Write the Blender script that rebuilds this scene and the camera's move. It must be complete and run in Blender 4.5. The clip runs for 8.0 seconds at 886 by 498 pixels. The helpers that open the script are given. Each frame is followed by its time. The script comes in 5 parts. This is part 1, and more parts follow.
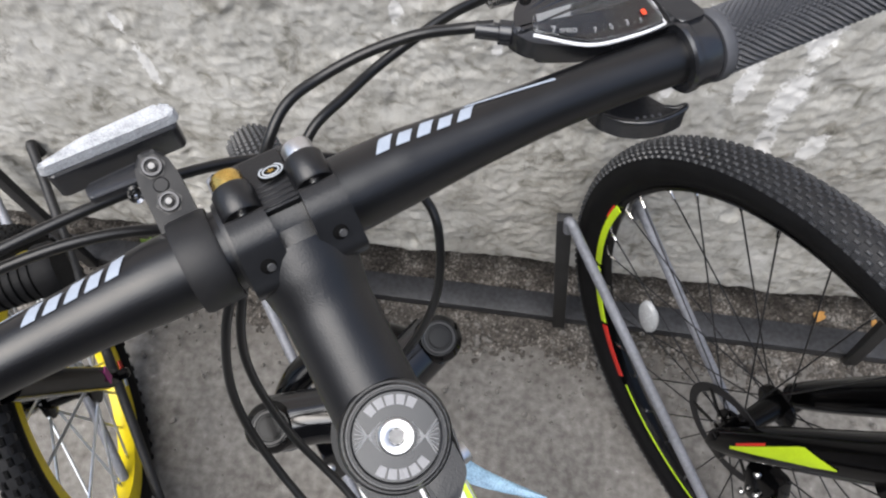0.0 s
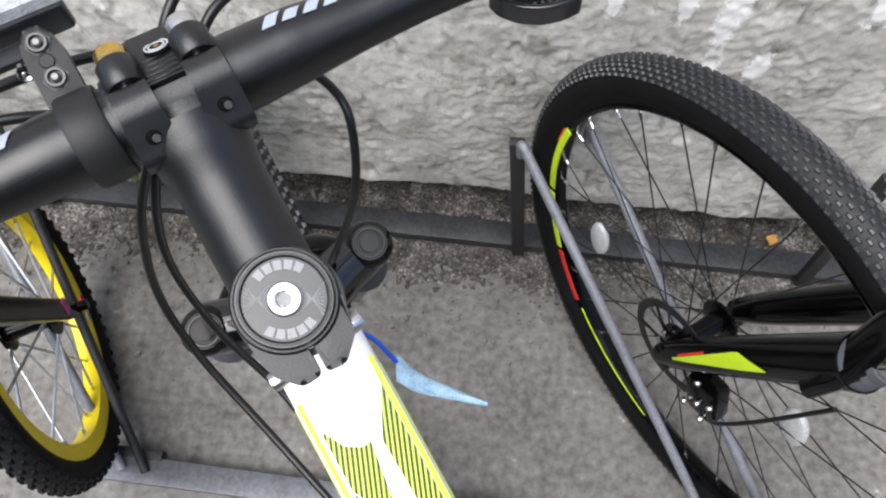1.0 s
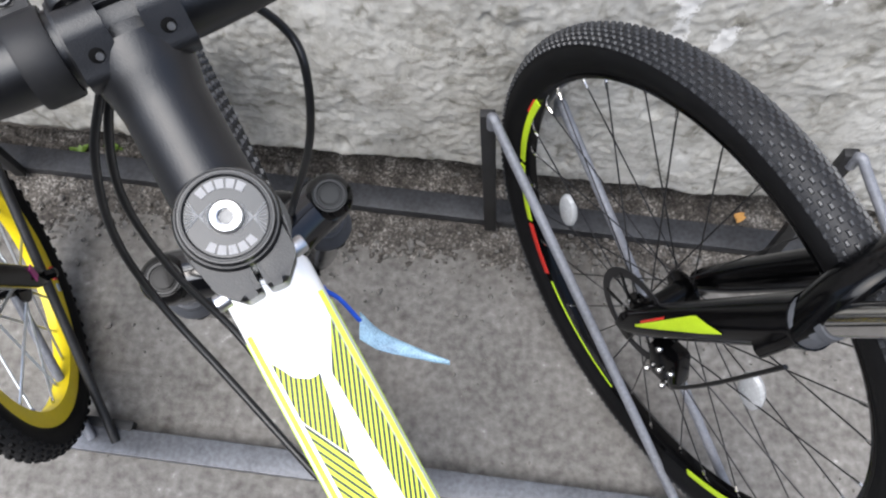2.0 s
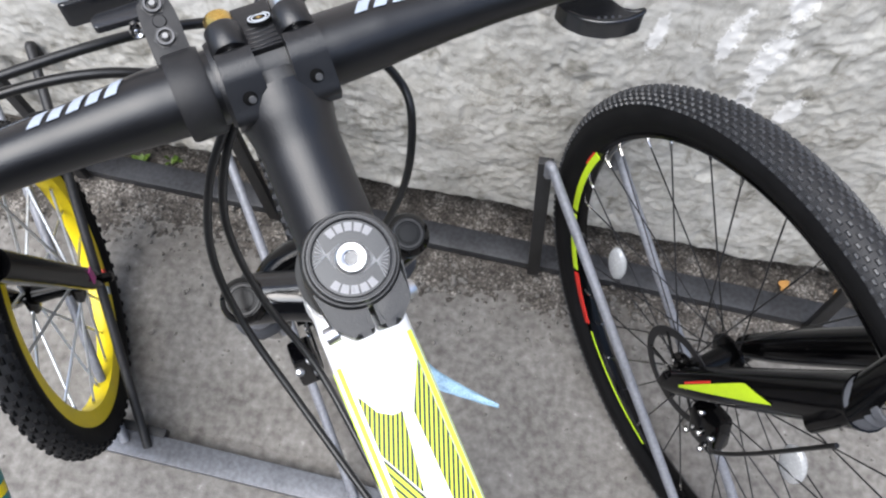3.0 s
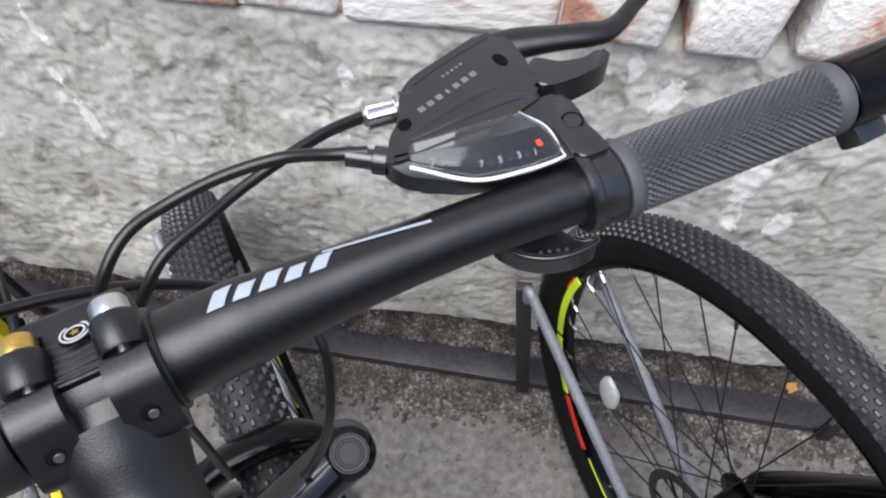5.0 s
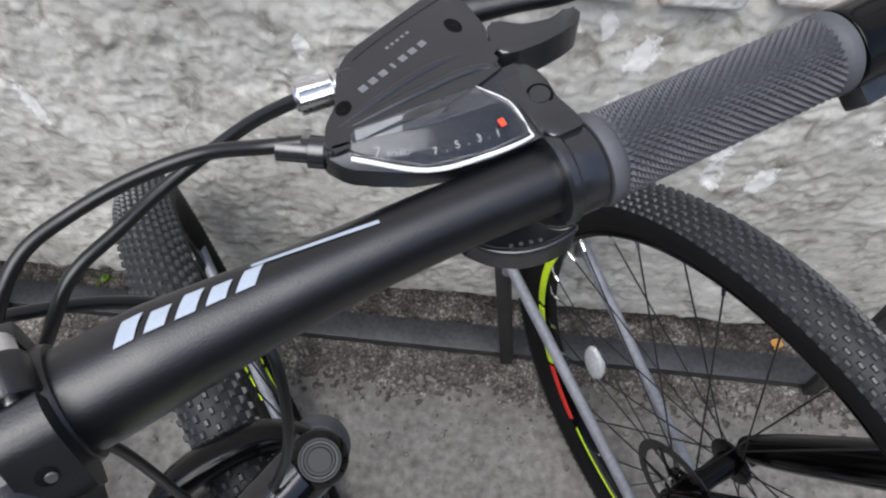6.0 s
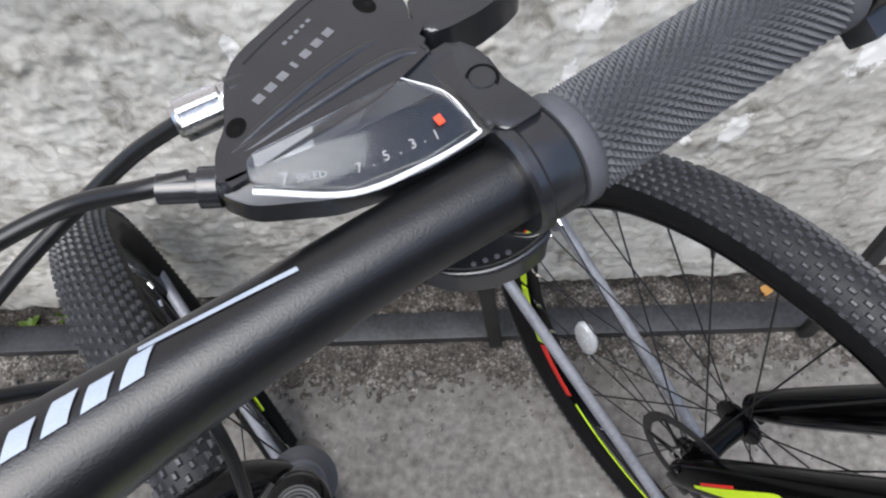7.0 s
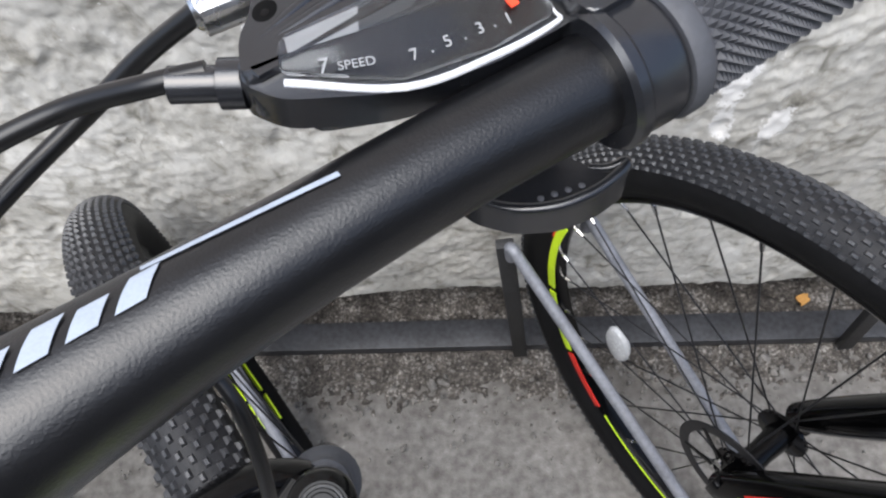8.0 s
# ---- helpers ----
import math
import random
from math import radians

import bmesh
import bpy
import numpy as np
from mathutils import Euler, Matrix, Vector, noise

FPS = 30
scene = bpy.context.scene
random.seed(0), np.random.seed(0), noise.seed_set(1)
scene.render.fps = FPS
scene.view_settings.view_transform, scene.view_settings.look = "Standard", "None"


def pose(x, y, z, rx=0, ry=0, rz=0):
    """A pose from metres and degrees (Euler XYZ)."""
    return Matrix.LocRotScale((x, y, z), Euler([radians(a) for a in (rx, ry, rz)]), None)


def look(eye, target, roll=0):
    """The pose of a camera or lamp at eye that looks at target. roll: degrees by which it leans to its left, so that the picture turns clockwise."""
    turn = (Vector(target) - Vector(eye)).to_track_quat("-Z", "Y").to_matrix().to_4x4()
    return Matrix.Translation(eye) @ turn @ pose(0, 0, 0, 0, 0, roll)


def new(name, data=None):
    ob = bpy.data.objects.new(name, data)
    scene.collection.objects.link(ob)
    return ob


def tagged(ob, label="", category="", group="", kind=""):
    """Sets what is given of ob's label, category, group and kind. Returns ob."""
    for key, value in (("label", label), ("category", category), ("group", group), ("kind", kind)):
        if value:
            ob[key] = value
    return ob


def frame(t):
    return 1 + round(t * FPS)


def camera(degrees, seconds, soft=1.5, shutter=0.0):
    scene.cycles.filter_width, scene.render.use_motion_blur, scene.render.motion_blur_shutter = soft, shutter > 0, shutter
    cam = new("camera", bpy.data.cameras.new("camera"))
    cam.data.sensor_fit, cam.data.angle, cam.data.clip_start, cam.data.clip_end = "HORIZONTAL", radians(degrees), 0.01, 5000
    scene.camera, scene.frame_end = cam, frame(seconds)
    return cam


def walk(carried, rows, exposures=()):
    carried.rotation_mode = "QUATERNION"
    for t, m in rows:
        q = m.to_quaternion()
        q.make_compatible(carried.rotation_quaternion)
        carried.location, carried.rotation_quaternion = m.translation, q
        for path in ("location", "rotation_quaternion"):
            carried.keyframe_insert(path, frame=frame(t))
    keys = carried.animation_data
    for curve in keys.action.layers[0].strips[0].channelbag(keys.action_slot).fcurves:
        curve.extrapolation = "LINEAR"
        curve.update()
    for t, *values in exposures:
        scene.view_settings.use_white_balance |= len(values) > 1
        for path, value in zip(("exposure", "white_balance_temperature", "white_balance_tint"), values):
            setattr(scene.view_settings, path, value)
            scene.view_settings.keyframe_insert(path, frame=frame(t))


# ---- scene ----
cam = camera(62.0, 8.0, soft=2.2)
PATH = [
    (0, (0.034, -0.066, 1.277), (-0.145, 0.898, -0.466), -4.3),
    (0.5, (0.054, -0.073, 1.276), (-0.106, 0.839, -0.496), -4.3),
    (1, (0.072, -0.092, 1.272), (-0.04, 0.747, -0.54), -2.7),
    (1.2, (0.076, -0.099, 1.269), (-0.013, 0.709, -0.558), -1.6),
    (2.3, (0.093, -0.121, 1.27), (0.029, 0.703, -0.552), 1.2),
    (2.5, (0.077, -0.122, 1.272), (-0.031, 0.711, -0.543), 0.5),
    (3, (0.056, -0.121, 1.286), (-0.082, 0.765, -0.502), 2.1),
    (3.5, (0.055, -0.107, 1.302), (-0.118, 0.921, -0.405), 2.5),
    (4, (0.072, -0.067, 1.297), (-0.06, 1.038, -0.365), 2.5),
    (4.5, (0.067, -0.023, 1.281), (-0.1, 1.08, -0.379), 0.2),
    (4.7, (0.07, -0.011, 1.272), (-0.098, 1.072, -0.401), -0.7),
    (5.8, (0.073, 0.023, 1.241), (-0.042, 1.001, -0.5), -1.1),
    (6, (0.076, 0.031, 1.235), (-0.022, 1.0, -0.511), -1.6),
    (6.5, (0.074, 0.044, 1.225), (0.01, 0.999, -0.531), -3.7),
    (7, (0.083, 0.066, 1.2), (0.042, 0.987, -0.574), -6.3),
    (7.5, (0.074, 0.068, 1.17), (0.029, 1.02, -0.588), -6.2),
    (8, (0.07, 0.063, 1.161), (-0.013, 1.031, -0.588), -8.0),
]
EXPOSURES = [(0, 1.22, 6500, 10), (1, 1.36, 6380, 10), (2.5, 1.46, 6230, 10), (3.5, 1.60, 6230, 10), (4.0, 1.60, 6250, 10), (4.5, 1.47, 6320, 10), (6, 1.20, 6250, 10), (6.5, 1.38, 6250, 10), (7, 1.40, 6250, 10), (8, 1.45, 6300, 10)]
walk(cam, [(t, look(eye, target, roll)) for t, eye, target, roll in PATH], EXPOSURES)

# ---- daylight ----
SUN_EL, SUN_AZ = 66.0, 205.0
world = bpy.data.worlds.new("sky")
scene.world = world
world.use_nodes = True
wn = world.node_tree.nodes
sky = wn.new("ShaderNodeTexSky")
sky.sky_type = "NISHITA"
sky.sun_disc = False
sky.sun_elevation, sky.sun_rotation = radians(SUN_EL), radians(SUN_AZ)
sky.air_density, sky.dust_density, sky.ozone_density = 1.0, 4.0, 1.0
wn["Background"].inputs[1].default_value = 0.105
world.node_tree.links.new(sky.outputs[0], wn["Background"].inputs[0])
sun_data = bpy.data.lights.new("sun", "SUN")
sun_data.energy, sun_data.angle, sun_data.color = 1.7, radians(60), (0.955, 0.985, 1.0)
sun = new("sun", sun_data)
_az, _el = radians(SUN_AZ), radians(SUN_EL)
sun.matrix_world = look((3 * math.sin(_az) * math.cos(_el), 3 * math.cos(_az) * math.cos(_el), 3 * math.sin(_el)), (0, 0, 0))


# ---- materials ----
def mat(name, base, rough=0.5, metal=0.0, var=0.12, scale=40.0, bump=0.0, bump_scale=None, alpha=1.0, rand=0.0, spec=0.4, coat=0.0, ramp=None, transmission=0.0, fine=0.5):
    """A surface with two scales of uneven colour, uneven gloss and fine relief."""
    m = bpy.data.materials.new(name)
    m.use_nodes = True
    nt = m.node_tree
    n, l = nt.nodes, nt.links
    b = n["Principled BSDF"]
    b.inputs["Roughness"].default_value, b.inputs["Metallic"].default_value = rough, metal
    b.inputs["Specular IOR Level"].default_value = spec
    b.inputs["Coat Weight"].default_value = coat
    b.inputs["Transmission Weight"].default_value = transmission
    b.inputs["Alpha"].default_value = alpha
    co = n.new("ShaderNodeTexCoord")
    big, small = n.new("ShaderNodeTexNoise"), n.new("ShaderNodeTexNoise")
    big.inputs["Scale"].default_value, small.inputs["Scale"].default_value = scale, scale * 9
    big.inputs["Detail"].default_value, small.inputs["Detail"].default_value = 5, 4
    where = co.outputs["Object"]
    if rand:
        own, shift = n.new("ShaderNodeObjectInfo"), n.new("ShaderNodeVectorMath")
        shift.operation = "MULTIPLY_ADD"
        shift.inputs[1].default_value = (17.0, 17.0, 17.0)
        l.new(own.outputs["Random"], shift.inputs[0])
        l.new(where, shift.inputs[2])
        where = shift.outputs[0]
    l.new(where, big.inputs["Vector"])
    l.new(where, small.inputs["Vector"])
    mix = n.new("ShaderNodeMath")
    mix.operation = "MULTIPLY_ADD"
    mix.inputs[1].default_value = fine
    l.new(small.outputs["Fac"], mix.inputs[0])
    half = n.new("ShaderNodeMath")
    half.operation = "MULTIPLY"
    half.inputs[1].default_value = 1 - fine
    l.new(big.outputs["Fac"], half.inputs[0])
    l.new(half.outputs[0], mix.inputs[2])
    cr = n.new("ShaderNodeValToRGB")
    if ramp:
        els = cr.color_ramp.elements
        els[0].position, els[0].color = ramp[0][0], (*ramp[0][1], 1)
        els[1].position, els[1].color = ramp[-1][0], (*ramp[-1][1], 1)
        for p, c in ramp[1:-1]:
            e = els.new(p)
            e.color = (*c, 1)
    else:
        cr.color_ramp.elements[0].position, cr.color_ramp.elements[1].position = 0.3, 0.7
        cr.color_ramp.elements[0].color = (*[c * (1 - var) for c in base], 1)
        cr.color_ramp.elements[1].color = (*[min(1, c * (1 + var)) for c in base], 1)
    l.new(mix.outputs[0], cr.inputs[0])
    last = cr.outputs[0]
    if rand:
        oi = n.new("ShaderNodeObjectInfo")
        hs = n.new("ShaderNodeHueSaturation")
        mr = n.new("ShaderNodeMapRange")
        mr.inputs[3].default_value, mr.inputs[4].default_value = 1 - rand, 1 + rand
        l.new(oi.outputs["Random"], mr.inputs[0])
        l.new(mr.outputs[0], hs.inputs["Value"])
        l.new(last, hs.inputs["Color"])
        last = hs.outputs[0]
    l.new(last, b.inputs["Base Color"])
    rr = n.new("ShaderNodeMapRange")
    rr.inputs[3].default_value, rr.inputs[4].default_value = max(0.02, rough - 0.08), min(1, rough + 0.08)
    l.new(big.outputs["Fac"], rr.inputs[0])
    l.new(rr.outputs[0], b.inputs["Roughness"])
    if bump:
        bn = n.new("ShaderNodeTexNoise")
        bn.inputs["Scale"].default_value, bn.inputs["Detail"].default_value = bump_scale or scale * 20, 3
        l.new(co.outputs["Object"], bn.inputs["Vector"])
        bp = n.new("ShaderNodeBump")
        bp.inputs["Strength"].default_value, bp.inputs["Distance"].default_value = bump, 0.4 / (bump_scale or scale * 20)
        l.new(bn.outputs["Fac"], bp.inputs["Height"])
        l.new(bp.outputs[0], b.inputs["Normal"])
    return m


satin_black = mat("satin black anodised", (0.0040, 0.0041, 0.0047), 0.32, 0.0, 0.15, 60, 0.3, 1500, spec=0.52)
cast_black = mat("cast black", (0.006, 0.0062, 0.007), 0.36, 0.0, 0.2, 60, 0.4, 1400, spec=0.5)
plastic_black = mat("moulded black plastic", (0.0110, 0.0116, 0.0136), 0.24, 0, 0.25, 80, 0.25, 3000, spec=0.75)
cap_black = mat("clear-coated black cap", (0.008, 0.008, 0.009), 0.25, 0, 0.15, 60, spec=0.6)
polished_black = mat("polished black", (0.002, 0.002, 0.0026), 0.12, 0, 0.2, 40, spec=0.7)
matte_plastic = mat("matte black plastic", (0.012, 0.012, 0.0128), 0.5, 0, 0.2, 80, 0.2, 2500, spec=0.3)
gloss_black = mat("gloss black", (0.0015, 0.0015, 0.0017), 0.16, 0, 0.2, 40, spec=0.2)
cable_black = mat("cable sheath", (0.006, 0.006, 0.0062), 0.33, 0, 0.15, 90)
rubber_grip = mat("grip rubber", (0.056, 0.0585, 0.066), 0.62, 0, 0.2, 70, 0.3, 2500)
rubber_tyre = mat("tyre rubber", (0.005, 0.005, 0.0054), 0.6, 0, 0.4, 30, 0.4, 700, spec=0.15)
tread_band = mat("tread rubber", (0.013, 0.0133, 0.0148), 0.55, 0, 0.4, 45, 0.5, 600, spec=0.3)
tread_dust = mat("dusty tread", (0.030, 0.031, 0.034), 0.45, 0, 0.4, 35, 0.4, 700, spec=0.55)
chrome = mat("chromed steel", (0.55, 0.545, 0.535), 0.14, 1.0, 0.1, 120)
alloy = mat("brushed alloy", (0.62, 0.62, 0.62), 0.3, 1.0, 0.15, 150, 0.3, 900)
bright_alloy = mat("satin bright alloy", (0.58, 0.58, 0.575), 0.28, 1.0, 0.1, 150, 0.2, 900)
gold_bolt = mat("gold passivated steel", (0.62, 0.42, 0.12), 0.25, 1.0, 0.4, 220)
spoke_dark = mat("dark spoke steel", (0.02, 0.02, 0.022), 0.35, 0.5, 0.2, 90)
spoke_bright = mat("bright spoke steel", (0.62, 0.64, 0.66), 0.3, 0.8, 0.15, 90)
white_paint = mat("white frame paint", (0.82, 0.82, 0.81), 0.25, 0, 0.03, 30, coat=0.5)
lime = mat("lime paint", (0.30, 0.40, 0.025), 0.3, 0, 0.06, 60, coat=0.3)
lime_decal = mat("lime decal", (0.52, 0.72, 0.02), 0.4, 0, 0.1, 80)
red_decal = mat("red decal", (0.62, 0.03, 0.02), 0.4, 0, 0.15, 80)
yellow = mat("yellow rim paint", (0.80, 0.62, 0.01), 0.35, 0, 0.1, 30)
black_decal = mat("black decal", (0.01, 0.01, 0.01), 0.35, 0, 0.1, 80)
white_print = mat("white print", (0.29, 0.33, 0.39), 0.45, 0, 0.1, 150)
# Two greys for the sky reflection painted in the gear window.
pale_reflection = mat("pale painted reflection", (0.17, 0.17, 0.175), 0.4, 0, 0.15, 150)
dim_reflection = mat("dim grey painted reflection", (0.024, 0.025, 0.028), 0.4, 0, 0.15, 150)
faint_mark = mat("worn grey mark", (0.11, 0.112, 0.118), 0.4, 0, 0.2, 200)
hollow_badge_black = mat("black for hollow shade and badge", (0.002, 0.002, 0.002), 0.8, 0, 0.1, 60, spec=0.1)
scale_print = mat("grey scale numerals", (0.26, 0.265, 0.27), 0.4, 0, 0.15, 200)
badge_print = mat("pale badge print", (0.42, 0.45, 0.48), 0.4, 0, 0.1, 200)
cap_print = mat("silver pale painted reflection", (0.17, 0.17, 0.178), 0.3, 0, 0.15, 150, spec=0.6)
red_print = mat("red indicator", (0.75, 0.06, 0.02), 0.4, 0, 0.05, 90)
clear = mat("clear plastic", (0.95, 0.96, 0.97), 0.09, 0, 0.02, 60, transmission=1.0)
frosted = mat("prismatic clear plastic", (0.38, 0.393, 0.41), 0.22, 0, 0.45, 160, 0.9, 700)
edge_glint = mat("clear plastic edge, glint painted in", (0.62, 0.63, 0.65), 0.2, 0, 0.25, 200, coat=0.4)
dark_nut = mat("blackened steel", (0.07, 0.07, 0.073), 0.38, 0.8, 0.3, 260)
dull_steel = mat("dull steel", (0.15, 0.15, 0.15), 0.42, 0.8, 0.3, 260)
reflector_mat = mat("reflector plastic", (0.42, 0.43, 0.44), 0.25, 0, 0.2, 250, 0.8, 700, coat=0.3)
rack_steel = mat("grey painted rack steel", (0.20, 0.207, 0.23), 0.45, 0.2, 0.3, 22, 0.25, 400)
rack_black = mat("worn black rack steel", (0.02, 0.02, 0.021), 0.5, 0.1, 0.5, 25, 0.3, 300)
rack_flat = mat("dusty dark flat steel", (0.04, 0.041, 0.045), 0.42, 0.2, 0.55, 14, 0.35, 260)
# Front rail's steel: the lighter grey puts its sheen into the colour.
sheen_rail = mat("worn flat steel, sheen in the colour", (0.105, 0.109, 0.122), 0.4, 0.3, 0.45, 14, 0.35, 260)
blue_film = mat("crumpled blue film", (0.36, 0.55, 0.8), 0.25, 0, 0.5, 60, 0.6, 200)
blue_tie = mat("blue cord", (0.02, 0.1, 0.65), 0.45, 0, 0.2, 90)
foliage = mat("weed leaf", (0.10, 0.17, 0.02), 0.5, 0, 0.3, 60)
dry_leaf = mat("dry leaf", (0.42, 0.22, 0.06), 0.7, 0, 0.35, 90)
teal_paint = mat("teal frame paint", (0.02, 0.20, 0.20), 0.3, 0, 0.1, 40, coat=0.4)
magenta = mat("magenta print", (0.35, 0.05, 0.2), 0.4, 0, 0.2, 90)
brick_white = mat("worn limewashed brick", (0.7, 0.69, 0.66), 0.85, 0, 0.1, 13, 0.9, 130,
                  ramp=[(0.34, (0.40, 0.20, 0.14)), (0.405, (0.50, 0.31, 0.24)), (0.445, (0.62, 0.54, 0.49)), (0.48, (0.69, 0.67, 0.64)), (0.6, (0.77, 0.76, 0.74))], rand=0.05, fine=0.2)
mortar = mat("old mortar", (0.16, 0.14, 0.12), 0.95, 0, 0.4, 25, 0.8, 200)
soil = mat("gritty soil", (0.085, 0.076, 0.068), 0.95, 0, 0.5, 22, 0.9, 260, ramp=[(0.36, (0.020, 0.017, 0.015)), (0.49, (0.062, 0.055, 0.048)), (0.57, (0.115, 0.104, 0.092)), (0.63, (0.28, 0.262, 0.24))], fine=0.55)
pebble_mat = mat("pebble", (0.25, 0.235, 0.215), 0.9, 0, 0.4, 40, 0.6, 300, rand=0.5)


def asphalt_material():
    """Worn asphalt: grey-brown with pale grit, darkened by damp dirt towards the foot of the wall."""
    m = mat("old grey asphalt", (0.13, 0.127, 0.12), 0.9, 0, 0.25, 7, 0.9, 330, fine=0.62,
            ramp=[(0.30, (0.074, 0.0685, 0.0625)), (0.46, (0.139, 0.131, 0.121)), (0.58, (0.186, 0.177, 0.165)), (0.645, (0.22, 0.213, 0.20)), (0.70, (0.42, 0.41, 0.39))])
    n, l = m.node_tree.nodes, m.node_tree.links
    b = n["Principled BSDF"]
    old = b.inputs["Base Color"].links[0].from_socket
    co, cut, blot, add, lim, dirt = (n.new(k) for k in ("ShaderNodeTexCoord", "ShaderNodeSeparateXYZ", "ShaderNodeTexNoise", "ShaderNodeMath", "ShaderNodeMapRange", "ShaderNodeMix"))
    l.new(co.outputs["Object"], cut.inputs[0])
    l.new(co.outputs["Object"], blot.inputs["Vector"])
    blot.inputs["Scale"].default_value, blot.inputs["Detail"].default_value, blot.inputs["Roughness"].default_value = 11, 8, 0.72
    add.operation = "MULTIPLY_ADD"
    add.inputs[1].default_value = 0.30
    l.new(blot.outputs["Fac"], add.inputs[0])
    l.new(cut.outputs["Y"], add.inputs[2])
    lim.inputs[1].default_value, lim.inputs[2].default_value, lim.inputs[4].default_value = 0.52, 0.66, 0.62
    l.new(add.outputs[0], lim.inputs[0])
    dirt.data_type = "RGBA"
    dirt.inputs[7].default_value = (0.060, 0.053, 0.046, 1)
    fade, both = n.new("ShaderNodeMapRange"), n.new("ShaderNodeMath")
    fade.inputs[1].default_value, fade.inputs[2].default_value, fade.inputs[3].default_value, fade.inputs[4].default_value = 0.75, 1.1, 1.0, 0.0
    l.new(cut.outputs["Y"], fade.inputs[0])
    both.operation = "MULTIPLY"
    l.new(lim.outputs[0], both.inputs[0])
    l.new(fade.outputs[0], both.inputs[1])
    l.new(both.outputs[0], dirt.inputs[0])
    l.new(old, dirt.inputs[6])
    l.new(dirt.outputs[2], b.inputs["Base Color"])
    return m


def plaster_material():
    """Rough trowelled cement render: ragged horizontal ridges, dark pits and whitish streaks."""
    m = bpy.data.materials.new("rough cement render")
    m.use_nodes = True
    n, l = m.node_tree.nodes, m.node_tree.links
    b = n["Principled BSDF"]
    b.inputs["Roughness"].default_value = 0.95
    co = n.new("ShaderNodeTexCoord")
    mp = n.new("ShaderNodeMapping")
    mp.inputs["Scale"].default_value = (1.0, 1.0, 0.85)
    l.new(co.outputs["Object"], mp.inputs["Vector"])

    def noise_node(scale, detail, rough=0.6, distortion=0.0):
        t = n.new("ShaderNodeTexNoise")
        t.inputs["Scale"].default_value, t.inputs["Detail"].default_value = scale, detail
        t.inputs["Roughness"].default_value, t.inputs["Distortion"].default_value = rough, distortion
        l.new(mp.outputs[0], t.inputs["Vector"])
        return t.outputs["Fac"]

    def ramp(fac, stops):
        r = n.new("ShaderNodeValToRGB")
        e = r.color_ramp.elements
        e[0].position, e[0].color = stops[0][0], (*stops[0][1], 1)
        e[1].position, e[1].color = stops[-1][0], (*stops[-1][1], 1)
        for p, c in stops[1:-1]:
            x = e.new(p)
            x.color = (*c, 1)
        l.new(fac, r.inputs[0])
        return r.outputs[0]

    def blend(kind, fac, a, c):
        x = n.new("ShaderNodeMix")
        x.data_type, x.blend_type = "RGBA", kind
        if isinstance(fac, float):
            x.inputs[0].default_value = fac
        else:
            l.new(fac, x.inputs[0])
        l.new(a, x.inputs[6])
        l.new(c, x.inputs[7])
        return x.outputs[2]

    tone = ramp(noise_node(5, 6, 0.62), [(0.32, (0.40, 0.392, 0.366)), (0.5, (0.52, 0.513, 0.485)), (0.66, (0.62, 0.612, 0.582))])
    grit = ramp(noise_node(55, 6, 0.7), [(0.3, (0.55, 0.54, 0.52)), (0.5, (0.97, 0.97, 0.96)), (0.75, (1, 1, 1))])
    col = blend("MULTIPLY", 0.7, tone, grit)
    pits = ramp(noise_node(30, 4, 0.55, 0.8), [(0.30, (0.34, 0.33, 0.29)), (0.40, (0.8, 0.79, 0.77)), (0.47, (1, 1, 1))])
    col = blend("MULTIPLY", 0.8, col, pits)
    mottle = ramp(noise_node(17, 8, 0.72), [(0.34, (0.56, 0.54, 0.50)), (0.46, (0.90, 0.89, 0.87)), (0.58, (1, 1, 1))])
    col = blend("MULTIPLY", 0.75, col, mottle)
    # fine broken cracks: where one noise crosses its middle, in patches of another
    crack = ramp(noise_node(24, 6, 0.6, 0.4), [(0.478, (1, 1, 1)), (0.497, (0.36, 0.34, 0.31)), (0.516, (1, 1, 1))])
    where = ramp(noise_node(9, 4, 0.6), [(0.55, (0, 0, 0)), (0.66, (0.8, 0.8, 0.8))])
    col = blend("MULTIPLY", where, col, crack)
    # whitish lime runs: soft patches (x, z, half width, half length, lean) broken up by noise
    total = None
    for x, z, w, ln, lean in ((0.352, 0.69, 0.024, 0.06, 10), (0.345, 0.59, 0.024, 0.075, 6), (0.345, 0.51, 0.018, 0.05, -8), (0.29, 0.62, 0.018, 0.06, 8), (0.222, 0.70, 0.020, 0.04, 12), (0.205, 0.61, 0.014, 0.05, 6), (0.185, 0.735, 0.012, 0.03, 0), (0.405, 0.50, 0.02, 0.04, 12), (-0.452, 0.715, 0.010, 0.04, -8), (-0.462, 0.645, 0.008, 0.03, -12), (-0.45, 0.575, 0.012, 0.05, -6), (-0.115, 0.69, 0.012, 0.03, 5), (0.0, 0.64, 0.01, 0.02, 0), (0.52, 0.62, 0.03, 0.06, 10)):
        mpg = n.new("ShaderNodeMapping")
        mpg.vector_type = "TEXTURE"
        mpg.inputs["Location"].default_value = (x, 0.557, z)
        mpg.inputs["Rotation"].default_value = (0, radians(lean), 0)
        mpg.inputs["Scale"].default_value = (w, 1.0, ln)
        l.new(co.outputs["Object"], mpg.inputs["Vector"])
        g = n.new("ShaderNodeTexGradient")
        g.gradient_type = "SPHERICAL"
        l.new(mpg.outputs[0], g.inputs[0])
